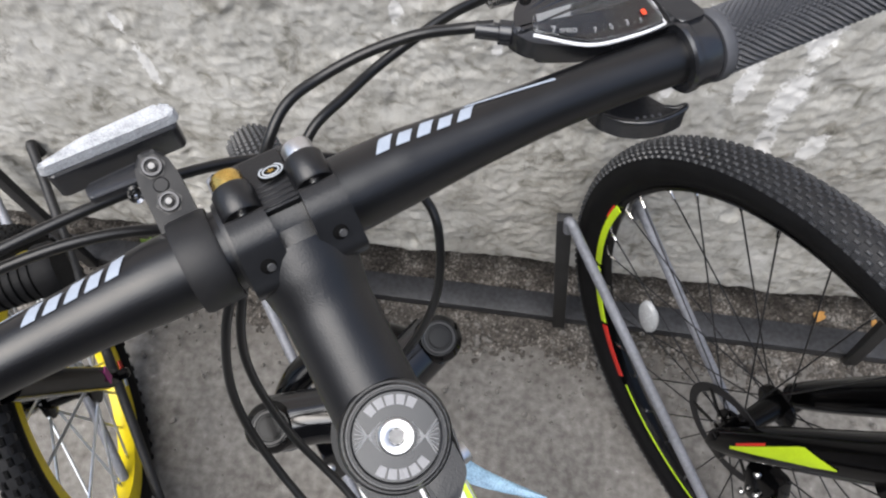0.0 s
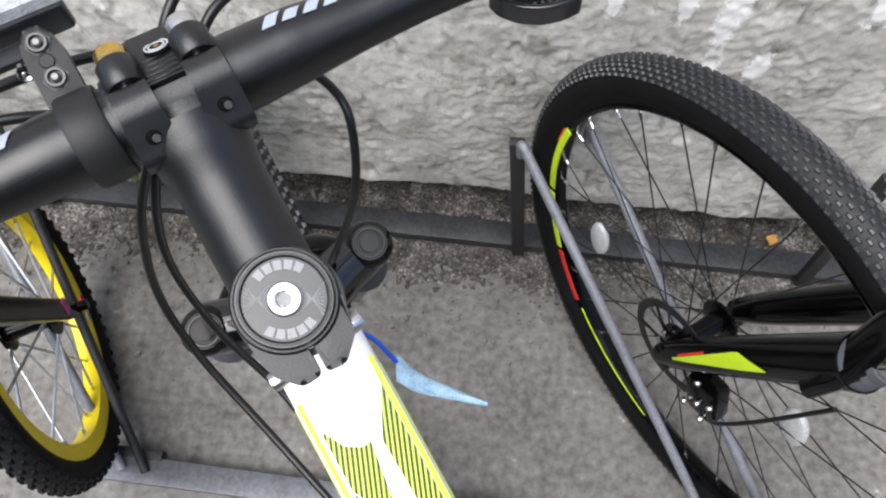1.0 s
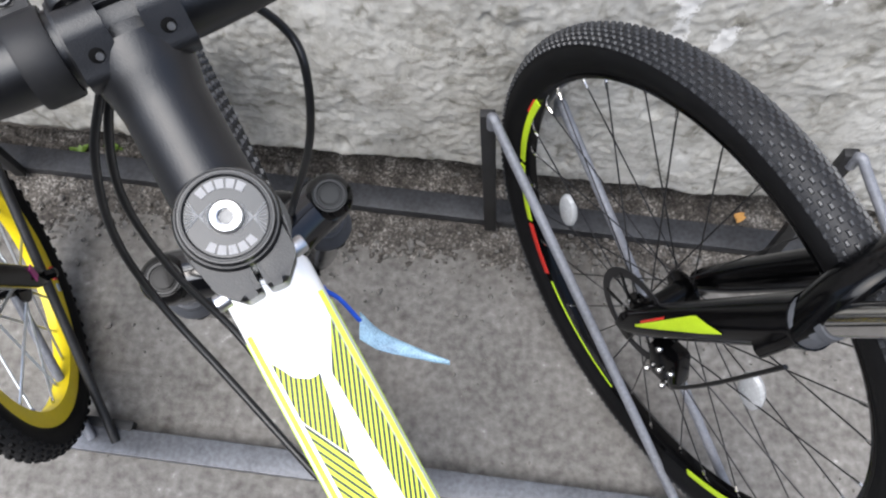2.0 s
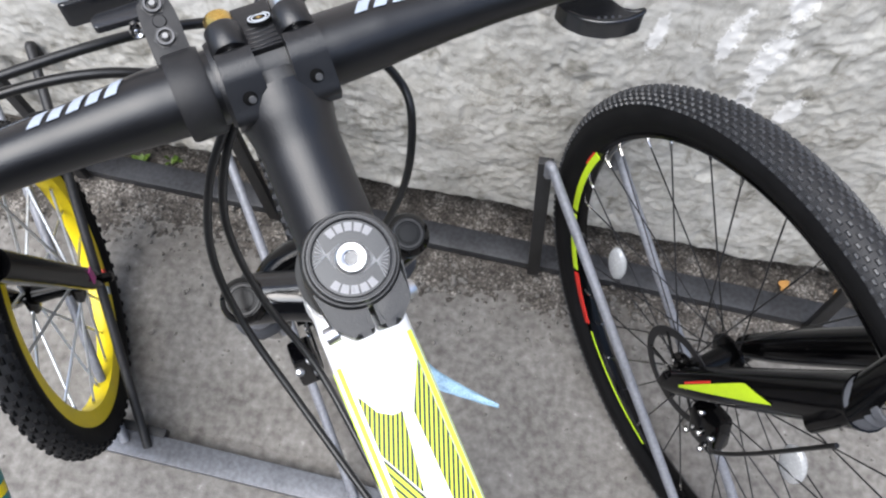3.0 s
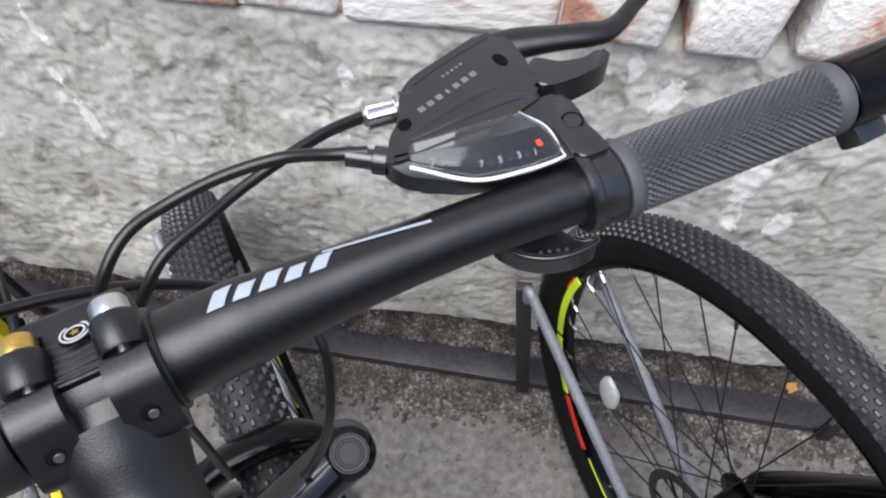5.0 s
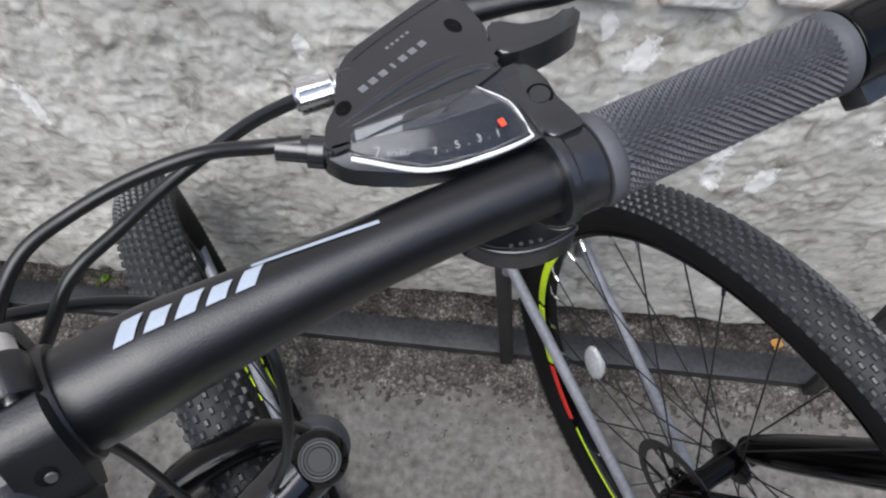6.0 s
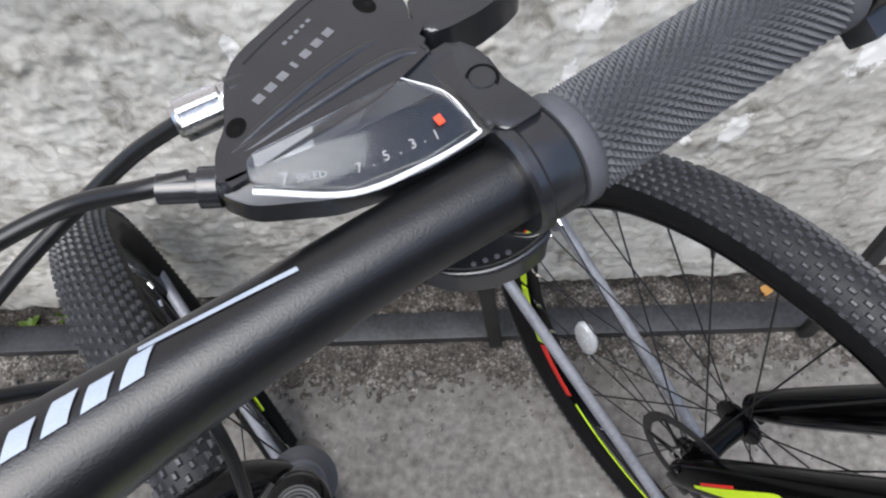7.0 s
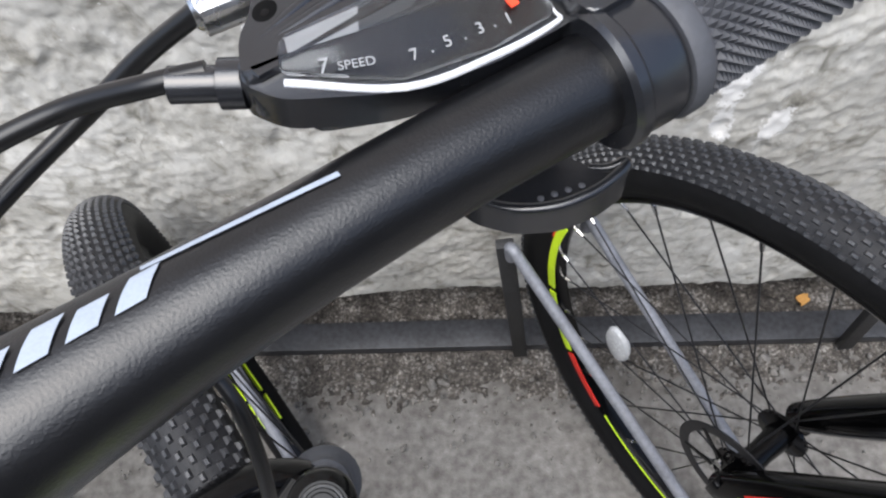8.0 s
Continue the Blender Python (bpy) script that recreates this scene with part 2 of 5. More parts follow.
        if total is None:
            total = g.outputs["Fac"]
        else:
            add = n.new("ShaderNodeMath")
            add.operation = "MAXIMUM"
            l.new(total, add.inputs[0])
            l.new(g.outputs["Fac"], add.inputs[1])
            total = add.outputs[0]
    broken = n.new("ShaderNodeMath")
    broken.operation = "MULTIPLY_ADD"
    broken.inputs[1].default_value = 0.9
    l.new(total, broken.inputs[0])
    shifted = n.new("ShaderNodeMath")
    shifted.operation = "MULTIPLY_ADD"
    shifted.inputs[1].default_value, shifted.inputs[2].default_value = 2.0, -1.04
    l.new(noise_node(80, 8, 0.75, 0.3), shifted.inputs[0])
    l.new(shifted.outputs[0], broken.inputs[2])
    mask = ramp(broken.outputs[0], [(0.22, (0, 0, 0)), (0.36, (0.9, 0.9, 0.9))])
    white = n.new("ShaderNodeRGB")
    white.outputs[0].default_value = (0.74, 0.735, 0.72, 1)
    col = blend("MIX", mask, col, white.outputs[0])
    l.new(col, b.inputs["Base Color"])
    bp = n.new("ShaderNodeBump")
    bp.inputs["Strength"].default_value, bp.inputs["Distance"].default_value = 0.45, 0.0028
    l.new(noise_node(62, 8, 0.7, 0.2), bp.inputs["Height"])
    l.new(bp.outputs[0], b.inputs["Normal"])
    return m


asphalt, plaster = asphalt_material(), plaster_material()


# ---- mesh helpers ----
def part(name, bm, material, parent=None, label="", smooth=True, m=None):
    """Links a bmesh as one mesh object, under a thing or a part."""
    me = bpy.data.meshes.new(name)
    bmesh.ops.recalc_face_normals(bm, faces=bm.faces)
    bm.to_mesh(me)
    bm.free()
    if smooth:
        me.shade_smooth()
        me.set_sharp_from_angle(angle=radians(38))
    me.materials.append(material)
    ob = new(name, me)
    if parent is not None:
        ob.parent = parent
    if m is not None:
        ob.matrix_basis = m
    if label:
        ob["label"] = label
    return ob


def empty(name, m, label, category, group="", kind=""):
    e = new(name)
    e.empty_display_size = 0.05
    e.matrix_basis = m
    return tagged(e, label, category, group, kind)


def glide(points, steps=8):
    """A smooth line through the points (Catmull-Rom)."""
    p = [Vector(q) for q in points]
    p = [p[0] * 2 - p[1], *p, p[-1] * 2 - p[-2]]
    out = []
    for i in range(1, len(p) - 2):
        for k in range(steps):
            t = k / steps
            a, b, c, d = p[i - 1], p[i], p[i + 1], p[i + 2]
            out.append(0.5 * (2 * b + (c - a) * t + (2 * a - 5 * b + 4 * c - d) * t * t + (3 * b - a - 3 * c + d) * t ** 3))
    out.append(p[-2])
    return out


def tube(points, radius, sides=14, steps=8, curved=True, bm=None, flat=1.0):
    """A round bar along points; radius: one number or one for each point."""
    bm = bm or bmesh.new()
    line = glide(points, steps) if curved else [Vector(q) for q in points]
    radii = [radius] * len(points) if isinstance(radius, (int, float)) else radius
    pos = np.linspace(0, len(points) - 1, len(line))
    rr = [float(v) for v in np.interp(pos, range(len(points)), radii)]
    side = None
    rings = []
    for i, q in enumerate(line):
        d = (line[min(i + 1, len(line) - 1)] - line[max(i - 1, 0)]).normalized()
        if side is None:
            side = d.orthogonal().normalized() if abs(d.z) > 0.9 else d.cross(Vector((0, 0, 1))).normalized()
        side = (side - d * side.dot(d)).normalized()
        up = side.cross(d)
        rings.append([bm.verts.new(q + rr[i] * (math.cos(a) * side + flat * math.sin(a) * up)) for a in np.linspace(0, 2 * math.pi, sides, endpoint=False).tolist()])
    for a, b in zip(rings, rings[1:]):
        for k in range(sides):
            bm.faces.new((a[k], a[(k + 1) % sides], b[(k + 1) % sides], b[k]))
    bm.faces.new(rings[0][::-1])
    bm.faces.new(rings[-1])
    return bm


def lathe(profile, sides=32, bm=None, m=None, closed=False, arc=None):
    """Turns (radius, height) pairs round z. closed: the profile is a ring. arc: from and to, in degrees."""
    bm = bm or bmesh.new()
    m = m or Matrix()
    lo, hi = arc or (0, 360)
    angles = [radians(a) for a in np.linspace(lo, hi, sides, endpoint=arc is not None).tolist()]
    rings = [[bm.verts.new(m @ Vector((r * math.cos(a), r * math.sin(a), z))) for r, z in profile] for a in angles]
    n = len(profile)
    last = len(rings) if arc is None else len(rings) - 1
    for i in range(last):
        a, b = rings[i], rings[(i + 1) % len(rings)]
        for k in range(n if closed else n - 1):
            bm.faces.new((a[k], b[k], b[(k + 1) % n], a[(k + 1) % n]))
    if not closed and arc is None:
        for k in (0, n - 1):
            if profile[k][0] > 1e-6:
                bm.faces.new([r[k] for r in rings])
    if closed and arc is not None:
        bm.faces.new(rings[0])
        bm.faces.new(rings[-1][::-1])
    bmesh.ops.remove_doubles(bm, verts=bm.verts, dist=1e-7)
    return bm


def box(size, m=None, bevel=0.0, bm=None, segments=2):
    own = bmesh.new()
    bmesh.ops.create_cube(own, size=1.0, matrix=Matrix.Diagonal((*size, 1)))
    if bevel:
        bmesh.ops.bevel(own, geom=own.edges, offset=bevel, segments=segments, profile=0.6, affect="EDGES")
    if m is not None:
        own.transform(m)
    return join(bm, own)


def join(bm, own):
    if bm is None:
        return own
    me = bpy.data.meshes.new("joint")
    own.to_mesh(me)
    own.free()
    bm.from_mesh(me)
    bpy.data.meshes.remove(me)
    return bm


def prism(outline, z0, z1, bevel=0.0, m=None, bm=None, segments=3, top=1.0):
    """A slab with the outline (x, y) from z0 to z1; top: how far the upper face is drawn in."""
    own = bmesh.new()
    c = Vector((sum(p[0] for p in outline) / len(outline), sum(p[1] for p in outline) / len(outline)))
    lo = [own.verts.new((x, y, z0)) for x, y in outline]
    hi = [own.verts.new((c.x + (x - c.x) * top, c.y + (y - c.y) * top, z1)) for x, y in outline]
    k = len(outline)
    own.faces.new(lo[::-1])
    roof = own.faces.new(hi)
    for i in range(k):
        own.faces.new((lo[i], lo[(i + 1) % k], hi[(i + 1) % k], hi[i]))
    if bevel:
        bmesh.ops.bevel(own, geom=list(roof.edges), offset=bevel, segments=segments, profile=0.5, affect="EDGES")
    if m is not None:
        own.transform(m)
    return join(bm, own)


def rounded(outline, r=0.003, steps=4):
    """The outline with its corners rounded."""
    out = []
    k = len(outline)
    for i in range(k):
        a, b, c = (Vector(outline[j % k]) for j in (i - 1, i, i + 1))
        d0, d1 = (a - b), (c - b)
        s = min(r, d0.length * 0.45, d1.length * 0.45)
        p, q = b + d0.normalized() * s, b + d1.normalized() * s
        for j in range(steps + 1):
            t = j / steps
            out.append(tuple((1 - t) ** 2 * p + 2 * t * (1 - t) * b + t * t * q))
    return out


def aim(a, b):
    """A pose at a whose z points to b."""
    a, b = Vector(a), Vector(b)
    return Matrix.Translation(a) @ (b - a).to_track_quat("Z", "Y").to_matrix().to_4x4()


def hexagon(r, h, m=None, bm=None, bevel=0.0):
    return prism([(r * math.cos(radians(60 * i)), r * math.sin(radians(60 * i))) for i in range(6)], 0, h, bevel, m, bm)


# ---- the setting ----
WALL_Y = 0.557
YAW = 35.8
BIKE = pose(0, 0, 0, 0, 0, YAW)


def sheet(x0, x1, y0, y1, nx, ny, height):
    bm = bmesh.new()
    xs, ys = np.linspace(x0, x1, nx).tolist(), np.linspace(y0, y1, ny).tolist()
    grid = [[bm.verts.new((x, y, height(x, y))) for x in xs] for y in ys]
    for j in range(ny - 1):
        for i in range(nx - 1):
            bm.faces.new((grid[j][i], grid[j][i + 1], grid[j + 1][i + 1], grid[j + 1][i]))
    return bm


def build_ground():
    big = bmesh.new()
    v = [big.verts.new(p) for p in ((-300, -300, -0.012), (300, -300, -0.012), (300, 300, -0.012), (-300, 300, -0.012))]
    big.faces.new(v)
    bm = sheet(-1.6, 1.8, -1.2, 0.47, 150, 100, lambda x, y: 0.0025 * noise.noise((x * 9, y * 9, 0)) + 0.0012 * noise.noise((x * 40, y * 40, 3)))
    bm = join(bm, big)
    tagged(part("ground", bm, asphalt), "old grey asphalt ground with grit", "ground", kind="structure")
    def soil_z(x, y):
        rise = min(1, max(0, (y - 0.37 - 0.05 * noise.noise((x * 5, 0, 4))) / 0.16))
        return -0.0075 + 0.016 * rise + (0.15 + 0.85 * rise) * 0.007 * noise.noise((x * 12, y * 12, 5)) + 0.0055 * noise.noise((x * 55, y * 55, 1)) + 0.0065 * noise.noise((x * 115, y * 115, 8))

    strip = sheet(-1.3, 1.5, 0.33, 0.75, 620, 95, soil_z)
    tagged(part("soil_strip", strip, soil), "dark gritty soil strip at the foot of the wall", "soil", kind="structure")


def wall_front(x, z):
    """How far the cement coat stands proud, in metres."""
    d = 0.008 * noise.noise((x * 4, z * 4, 2)) + 0.0040 * noise.noise((x * 14, z * 13, 7)) * (0.6 + noise.noise((x * 3, z * 3, 21)))
    rough = 0.55 + 0.9 * max(0, noise.noise((x * 6, z * 5, 33)) + 0.25)
    d += rough * (0.0026 * noise.noise((x * 32, z * 30, 4)) + 0.0020 * noise.noise((x * 80, z * 74, 9)) + 0.0012 * noise.noise((x * 170, z * 130, 5)))
    d -= 0.006 * max(0, noise.noise((x * 26, z * 17, 14)) - 0.40) * 3
    return d


def lower_edge(x):
    return 0.125 - 0.055 * (x + 0.1) * (1 if x > -0.1 else 0.35) + 0.014 * noise.noise((x * 9, 0, 3)) + 0.007 * noise.noise((x * 33, 0, 8))


def upper_edge(x):
    return 0.772 + 0.006 * noise.noise((x * 11, 1, 3)) + 0.006 * noise.noise((x * 30, 1, 8))


def build_wall():
    bm = bmesh.new()
    nx, nz = 760, 230
    cols = []
    for i in range(nx):
        u = 2 * i / (nx - 1) - 1
        x = 0.05 + 1.05 * u + 0.6 * u ** 5
        lo, hi = lower_edge(x), upper_edge(x)
        col = [bm.verts.new((x, 0.70, lo + 0.02)), bm.verts.new((x, WALL_Y + 0.035, lo + 0.004))]
        for j in range(nz):
            z = lo + (hi - lo) * j / (nz - 1)
            edge = 0.012 * max(0, 1 - (z - lo) / 0.02) ** 2 + 0.008 * max(0, 1 - (hi - z) / 0.012) ** 2
            col.append(bm.verts.new((x, WALL_Y - wall_front(x, z) + edge, z)))
        col.append(bm.verts.new((x, 0.70, hi + 0.002)))
        cols.append(col)
    for a, b in zip(cols, cols[1:]):
        for k in range(len(a) - 1):
            bm.faces.new((a[k], b[k], b[k + 1], a[k + 1]))
    wall = tagged(part("wall_plinth", bm, plaster), "grey rough cement-rendered wall plinth with white streaks", "wall", kind="structure")
    base = box((3.4, 0.3, 0.5), pose(0.1, 0.79, 0.1))
    tagged(part("wall_base", base, mortar, smooth=False), "old footing set back under the cement coat", "wall", kind="structure")
    core = box((3.4, 0.3, 1.9), pose(0.1, 0.80, 1.3))
    top = tagged(part("wall_north", core, mortar, smooth=False), "limewashed brick wall above a cement plinth", "wall", kind="structure")
    for x0, x1 in ((-1.6, 0.198), (0.219, 0.298), (0.318, 1.8)):
        part("joint_filler", box((x1 - x0, 0.09, 1.4), pose((x0 + x1) / 2, WALL_Y + 0.046, 1.474)), brick_white, top, "limewashed mortar")
    return top


def build_bricks(wall):
    """The lowest courses above the plinth, headers with open joints."""
    rnd = random.Random(5)
    shapes = []
    for s in range(7):
        bm = box((0.098, 0.10, 0.078), None, 0.009, segments=2)
        for v in bm.verts:
            v.co += 0.006 * Vector((noise.noise(v.co * 30 + Vector((s * 7, 0, 0))), noise.noise(v.co * 30 + Vector((0, s * 7, 0))), noise.noise(v.co * 30 + Vector((0, 0, s * 7)))))
        me = bpy.data.meshes.new("brick")
        bm.to_mesh(me)
        bm.free()
        me.shade_smooth()
        me.materials.append(brick_white)
        shapes.append(me)
    def lay(x, course, w, back=0.0):
        calm = 0.35 if back else 1.0
        b = new("brick", rnd.choice(shapes))
        b.parent = wall
        b.matrix_basis = pose(x, WALL_Y + 0.034 + back + calm * rnd.uniform(-0.006, 0.006), 0.816 + 0.086 * course + rnd.uniform(-0.005, 0.005), rnd.uniform(-4, 4), calm * rnd.uniform(-4, 4), calm * rnd.uniform(-3, 3)) @ Matrix.Diagonal((w, 1, rnd.uniform(1.04, 1.12), 1))

    for course in range(4):
        shift = 0.05 * (course % 2)
        lay(0.256 + shift, course, 0.80)
        x = 0.204 + shift
        while x > -1.35:
            w = rnd.choice((1.0, 2.05, 2.2)) if x < 0.12 else 1.0
            lay(x - 0.049 * w, course, w, 0.011 if x < 0.12 else 0.0)
            x -= 0.098 * w + rnd.uniform(-0.002, 0.004)
        x = 0.368 + shift
        while x < 1.35:
            w = rnd.uniform(0.95, 1.06)
            lay(x, course, w)
            x += 0.099 * w + rnd.uniform(-0.005, 0.003)


# ---- wheels ----
AXLE = pose(0, 0, 0, 0, 90, 0)  # lathe axis laid along the bike's right


def tyre_profile(radius, w, rim):
    """Closed ring round a tyre's section."""
    c = radius - w
    return [(c + w * math.cos(a), w * 0.98 * math.sin(a)) for a in np.linspace(-2.5, 2.5, 22).tolist()] + [(rim, 0.012), (rim, -0.012)]


def build_wheel(parent, m, radius, w, rim_r, rim_mat, spoke_mat, spokes, decals, knobs, spoke_r=0.001, reflectors=(), disc=True, tread_mat=None, rim_w=0.013, rim_d=0.020):
    """A wheel: rim with spokes, hub, tyre with its tread and decals. m: its centre, x along the axle."""
    mm = m @ AXLE
    prof = [(rim_r - rim_d, -0.004), (rim_r - rim_d + 0.002, -rim_w + 0.003), (rim_r - 0.002, -rim_w), (rim_r + 0.006, -rim_w + 0.001), (rim_r + 0.006, rim_w - 0.001), (rim_r - 0.002, rim_w), (rim_r - rim_d + 0.002, rim_w - 0.003), (rim_r - rim_d, 0.004)]
    rim = part("front_wheel", lathe(prof, 120, closed=True), rim_mat, parent, m=mm)
    rim["label"] = "wheel rim"
    part("tyre", lathe(tyre_profile(radius - 0.002, w, rim_r), 120, closed=True), rubber_tyre, rim, "black rubber tyre")
    c = radius - 0.002 - w
    band = [(c + (w + h) * math.cos(a), (w + h) * 0.98 * math.sin(a)) for h, span in ((0.0007, 1), (-0.002, -1)) for a in np.linspace(-1.12 * span, 1.12 * span, 13).tolist()]
    part("tread_band", lathe(band, 120, closed=True), tread_band, rim, "dusty dark tread")
    rows, count, kw, kl, kh = knobs
    verts, faces = [], []
    c = radius - 0.002 - w
    for r_i in range(rows):
        a = (r_i - (rows - 1) / 2) * (2.1 / max(1, rows - 1))
        for k in range(count):
            th = 2 * math.pi * (k + 0.5 * (r_i % 2)) / count
            er = Vector((math.cos(th), math.sin(th), 0))
            et = Vector((-math.sin(th), math.cos(th), 0))
            ez = Vector((0, 0, 1))
            nrm = er * math.cos(a) + ez * math.sin(a)
            lat = ez * math.cos(a) - er * math.sin(a)
            o = er * c + nrm * (w + 0.0003)
            i0 = len(verts)
            for h, s in ((0, 1.0), (kh, 0.6)):
                for sx, sy in ((-1, -1), (1, -1), (1, 1), (-1, 1)):
                    verts.append(o + nrm * h + lat * (sx * kw * s) + et * (sy * kl * s))
            for q in ((4, 5, 6, 7), (0, 1, 5, 4), (1, 2, 6, 5), (2, 3, 7, 6), (3, 0, 4, 7)):
                faces.append([i0 + x for x in q])
    me = bpy.data.meshes.new("tread")
    me.from_pydata(verts, [], faces)
    me.materials.append(tread_mat or tread_dust)
    tread = new("tread", me)
    tread.parent = rim
    tagged(tread, "worn tread blocks", kind="stuff")
    hub = lathe([(0.0, -0.055), (0.006, -0.055), (0.006, -0.045), (0.012, -0.044), (0.012, -0.036), (0.029, -0.035), (0.029, -0.031), (0.015, -0.029), (0.013, 0.0), (0.015, 0.029), (0.029, 0.031), (0.029, 0.035), (0.012, 0.036), (0.012, 0.044), (0.006, 0.045), (0.006, 0.055), (0.0, 0.055)], 28)
    part("hub", hub, gloss_black, rim, "black hub")
    if disc:
        bm = lathe([(0.058, -0.0008), (0.070, -0.0008), (0.070, 0.0008), (0.058, 0.0008)], 72, closed=True)
        part("brake_disc", bm, spoke_dark, rim, "dark steel brake disc", m=pose(0, 0, -0.042))
        for k in range(6):
            part("disc_arm", box((0.045, 0.005, 0.0016), None), gloss_black, rim, m=Matrix.Rotation(radians(60 * k), 4, "Z") @ pose(0.040, 0, -0.0425, 0, 0, 12))
        for k in range(6):
            part("disc_bolt", lathe([(0, 0.004), (0.0035, 0.004), (0.0045, 0.002), (0.0045, 0), (0, 0)], 10), chrome, rim, m=Matrix.Rotation(radians(60 * k), 4, "Z") @ pose(0.022, 0, -0.048))
    spoke_me = nip_me = None
    for k in range(spokes):
        side = 1 if k % 2 else -1
        th = 2 * math.pi * k / spokes
        th2 = th + (0.9 if (k // 2) % 2 else -0.9) * 0.42
        a = Vector((0.027 * math.cos(th2), 0.027 * math.sin(th2), 0.033 * side))
        b = Vector(((rim_r - rim_d) * math.cos(th), (rim_r - rim_d) * math.sin(th), 0.003 * side))
        if spoke_me is None:
            bm = tube([(0, 0, 0), (0, 0, (b - a).length)], spoke_r, 6, curved=False)
            bm.normal_update()
            spoke_me = bpy.data.meshes.new("spoke")
            bm.to_mesh(spoke_me)
            bm.free()
            spoke_me.materials.append(spoke_mat)
            bm = lathe([(0, 0), (0.0022, 0), (0.0026, 0.004), (0.0018, 0.013), (0, 0.013)], 8)
            nip_me = bpy.data.meshes.new("nipple")
            bm.to_mesh(nip_me)
            bm.free()
            nip_me.materials.append(chrome)
        for name, data, mk in (("spoke", spoke_me, aim(a, b)), ("nipple", nip_me, aim(b, a))):
            o = new(name, data)
            o.parent, o.matrix_basis = rim, mk
    for a0, a1, r0, r1, side, material in decals:
        z = side * (rim_w + 0.0012)
        arc = lathe([(rim_r + r0, z), (rim_r + r1, z), (rim_r + r1, z - side * 0.002), (rim_r + r0, z - side * 0.002)], max(4, int(abs(a1 - a0) / 2)), closed=True, arc=(a0, a1))
        part("rim_decal", arc, material, rim)
    for a, r in reflectors:
        bm = lathe([(0, 0.006), (0.012, 0.006), (0.0165, 0.004), (0.018, 0.0), (0.0165, -0.004), (0.012, -0.006), (0, -0.006)], 28)
        bm.transform(Matrix.Diagonal((1.0, 1.75, 1, 1)))
        part("spoke_reflector", bm, reflector_mat, rim, "oval clear reflector", m=Matrix.Rotation(radians(a), 4, "Z") @ pose(r, 0, -0.012))
    return rim


def fork_leg(parent, x, axle, tilt, lower_len, top_z, off, lower_mat, left, radii=(0.010, 0.0135, 0.019, 0.021, 0.023)):
    """One telescopic fork leg: lower, wiper seal and chromed stanchion. axle: (y, z)."""
    back, up = -math.cos(radians(tilt)), math.sin(radians(tilt))
    p0 = Vector((x, axle[0] - off * 0.2, axle[1]))
    d = Vector((0, back, up))
    p1 = p0 + d * lower_len
    low = tube([p0 - d * 0.012, p0 + d * 0.02, p0 + d * 0.09, p0 + d * (lower_len - 0.04), p1], list(radii), 20, 4)
    leg = part("fork_lower", low, lower_mat, parent, "gloss black fork lower")
    seal = lathe([(0.0, 0.028), (0.0165, 0.028), (0.0185, 0.022), (0.0165, 0.019), (0.0205, 0.014), (0.0185, 0.010), (0.0235, 0.004), (0.0245, 0.0), (0.0, 0.0)], 24)
    part("wiper_seal", seal, rubber_grip, leg, "grey rubber wiper seal", m=aim(p1, p1 + d))
    n = (top_z - p1.z) / up
    p2 = p1 + d * n
    part("stanchion", tube([p1, p2], 0.0145, 20, curved=False), chrome, parent, "chromed fork stanchion")
    return p0, p1, p2, d


def build_unseen_wall():
    # Unseen wall, added to cut low sky light and its reflections in the blacks.
    bm = box((14, 0.3, 3.4), pose(0, -3.6, 1.7))
    tagged(part("unseen_wall_south", bm, mortar, smooth=False), "unseen plain dim wall, added opposite to cut low sky light", "wall", kind="structure")


build_ground()
build_unseen_wall()
upper_wall = build_wall()


# ---- the bicycle with the white and lime frame ----
bicycle = empty("bicycle", BIKE, "white and lime mountain bike with black handlebar, standing in a rack", "bicycle")

# handlebar: (x, y, z, radius) out to the right, mirrored to the left
BAR = [(0.0, 0.089, 1.037, 0.0160), (0.030, 0.089, 1.037, 0.0160), (0.050, 0.089, 1.0375, 0.0155), (0.080, 0.0875, 1.0385, 0.0130), (0.110, 0.0855, 1.0395, 0.0116), (0.145, 0.0825, 1.040, 0.0111), (0.20, 0.0762, 1.040, 0.0111), (0.26, 0.0722, 1.040, 0.0111), (0.325, 0.0680, 1.040, 0.0111)]
bar_pts = [(-x, y, z) for x, y, z, r in BAR[:0:-1]] + [(x, y, z) for x, y, z, r in BAR]
bar_rad = [r for *_, r in BAR[:0:-1]] + [r for *_, r in BAR]
handlebar = part("handlebar", tube(bar_pts, bar_rad, 32, 6), satin_black, bicycle, "satin black tapered riser handlebar")


def bar_at(x):
    """Axis point, direction and radius of the bar at a distance from its middle."""
    xs = [b[0] for b in BAR]
    y, z, r = (float(np.interp(abs(x), xs, [b[k] for b in BAR])) for k in (1, 2, 3))
    e = 0.004
    y2, z2 = (float(np.interp(abs(x) + e, xs, [b[k] for b in BAR])) for k in (1, 2))
    d = Vector((e, y2 - y, z2 - z)).normalized()
    if x < 0:
        d.x = -d.x
        d = -d
    return Vector((x, y, z)), d, r


def on_bar(x, angle, lift=0.0004):
    """A point on the bar's skin; angle: degrees from straight up towards the front."""
    p, d, r = bar_at(x)
    up = Vector((0, 0, 1)) - d * d.z
    up.normalize()
    fwd = up.cross(d).normalized()
    if fwd.y < 0:
        fwd = -fwd
    a = radians(angle)
    return p + (r + lift) * (math.cos(a) * up + math.sin(a) * fwd)


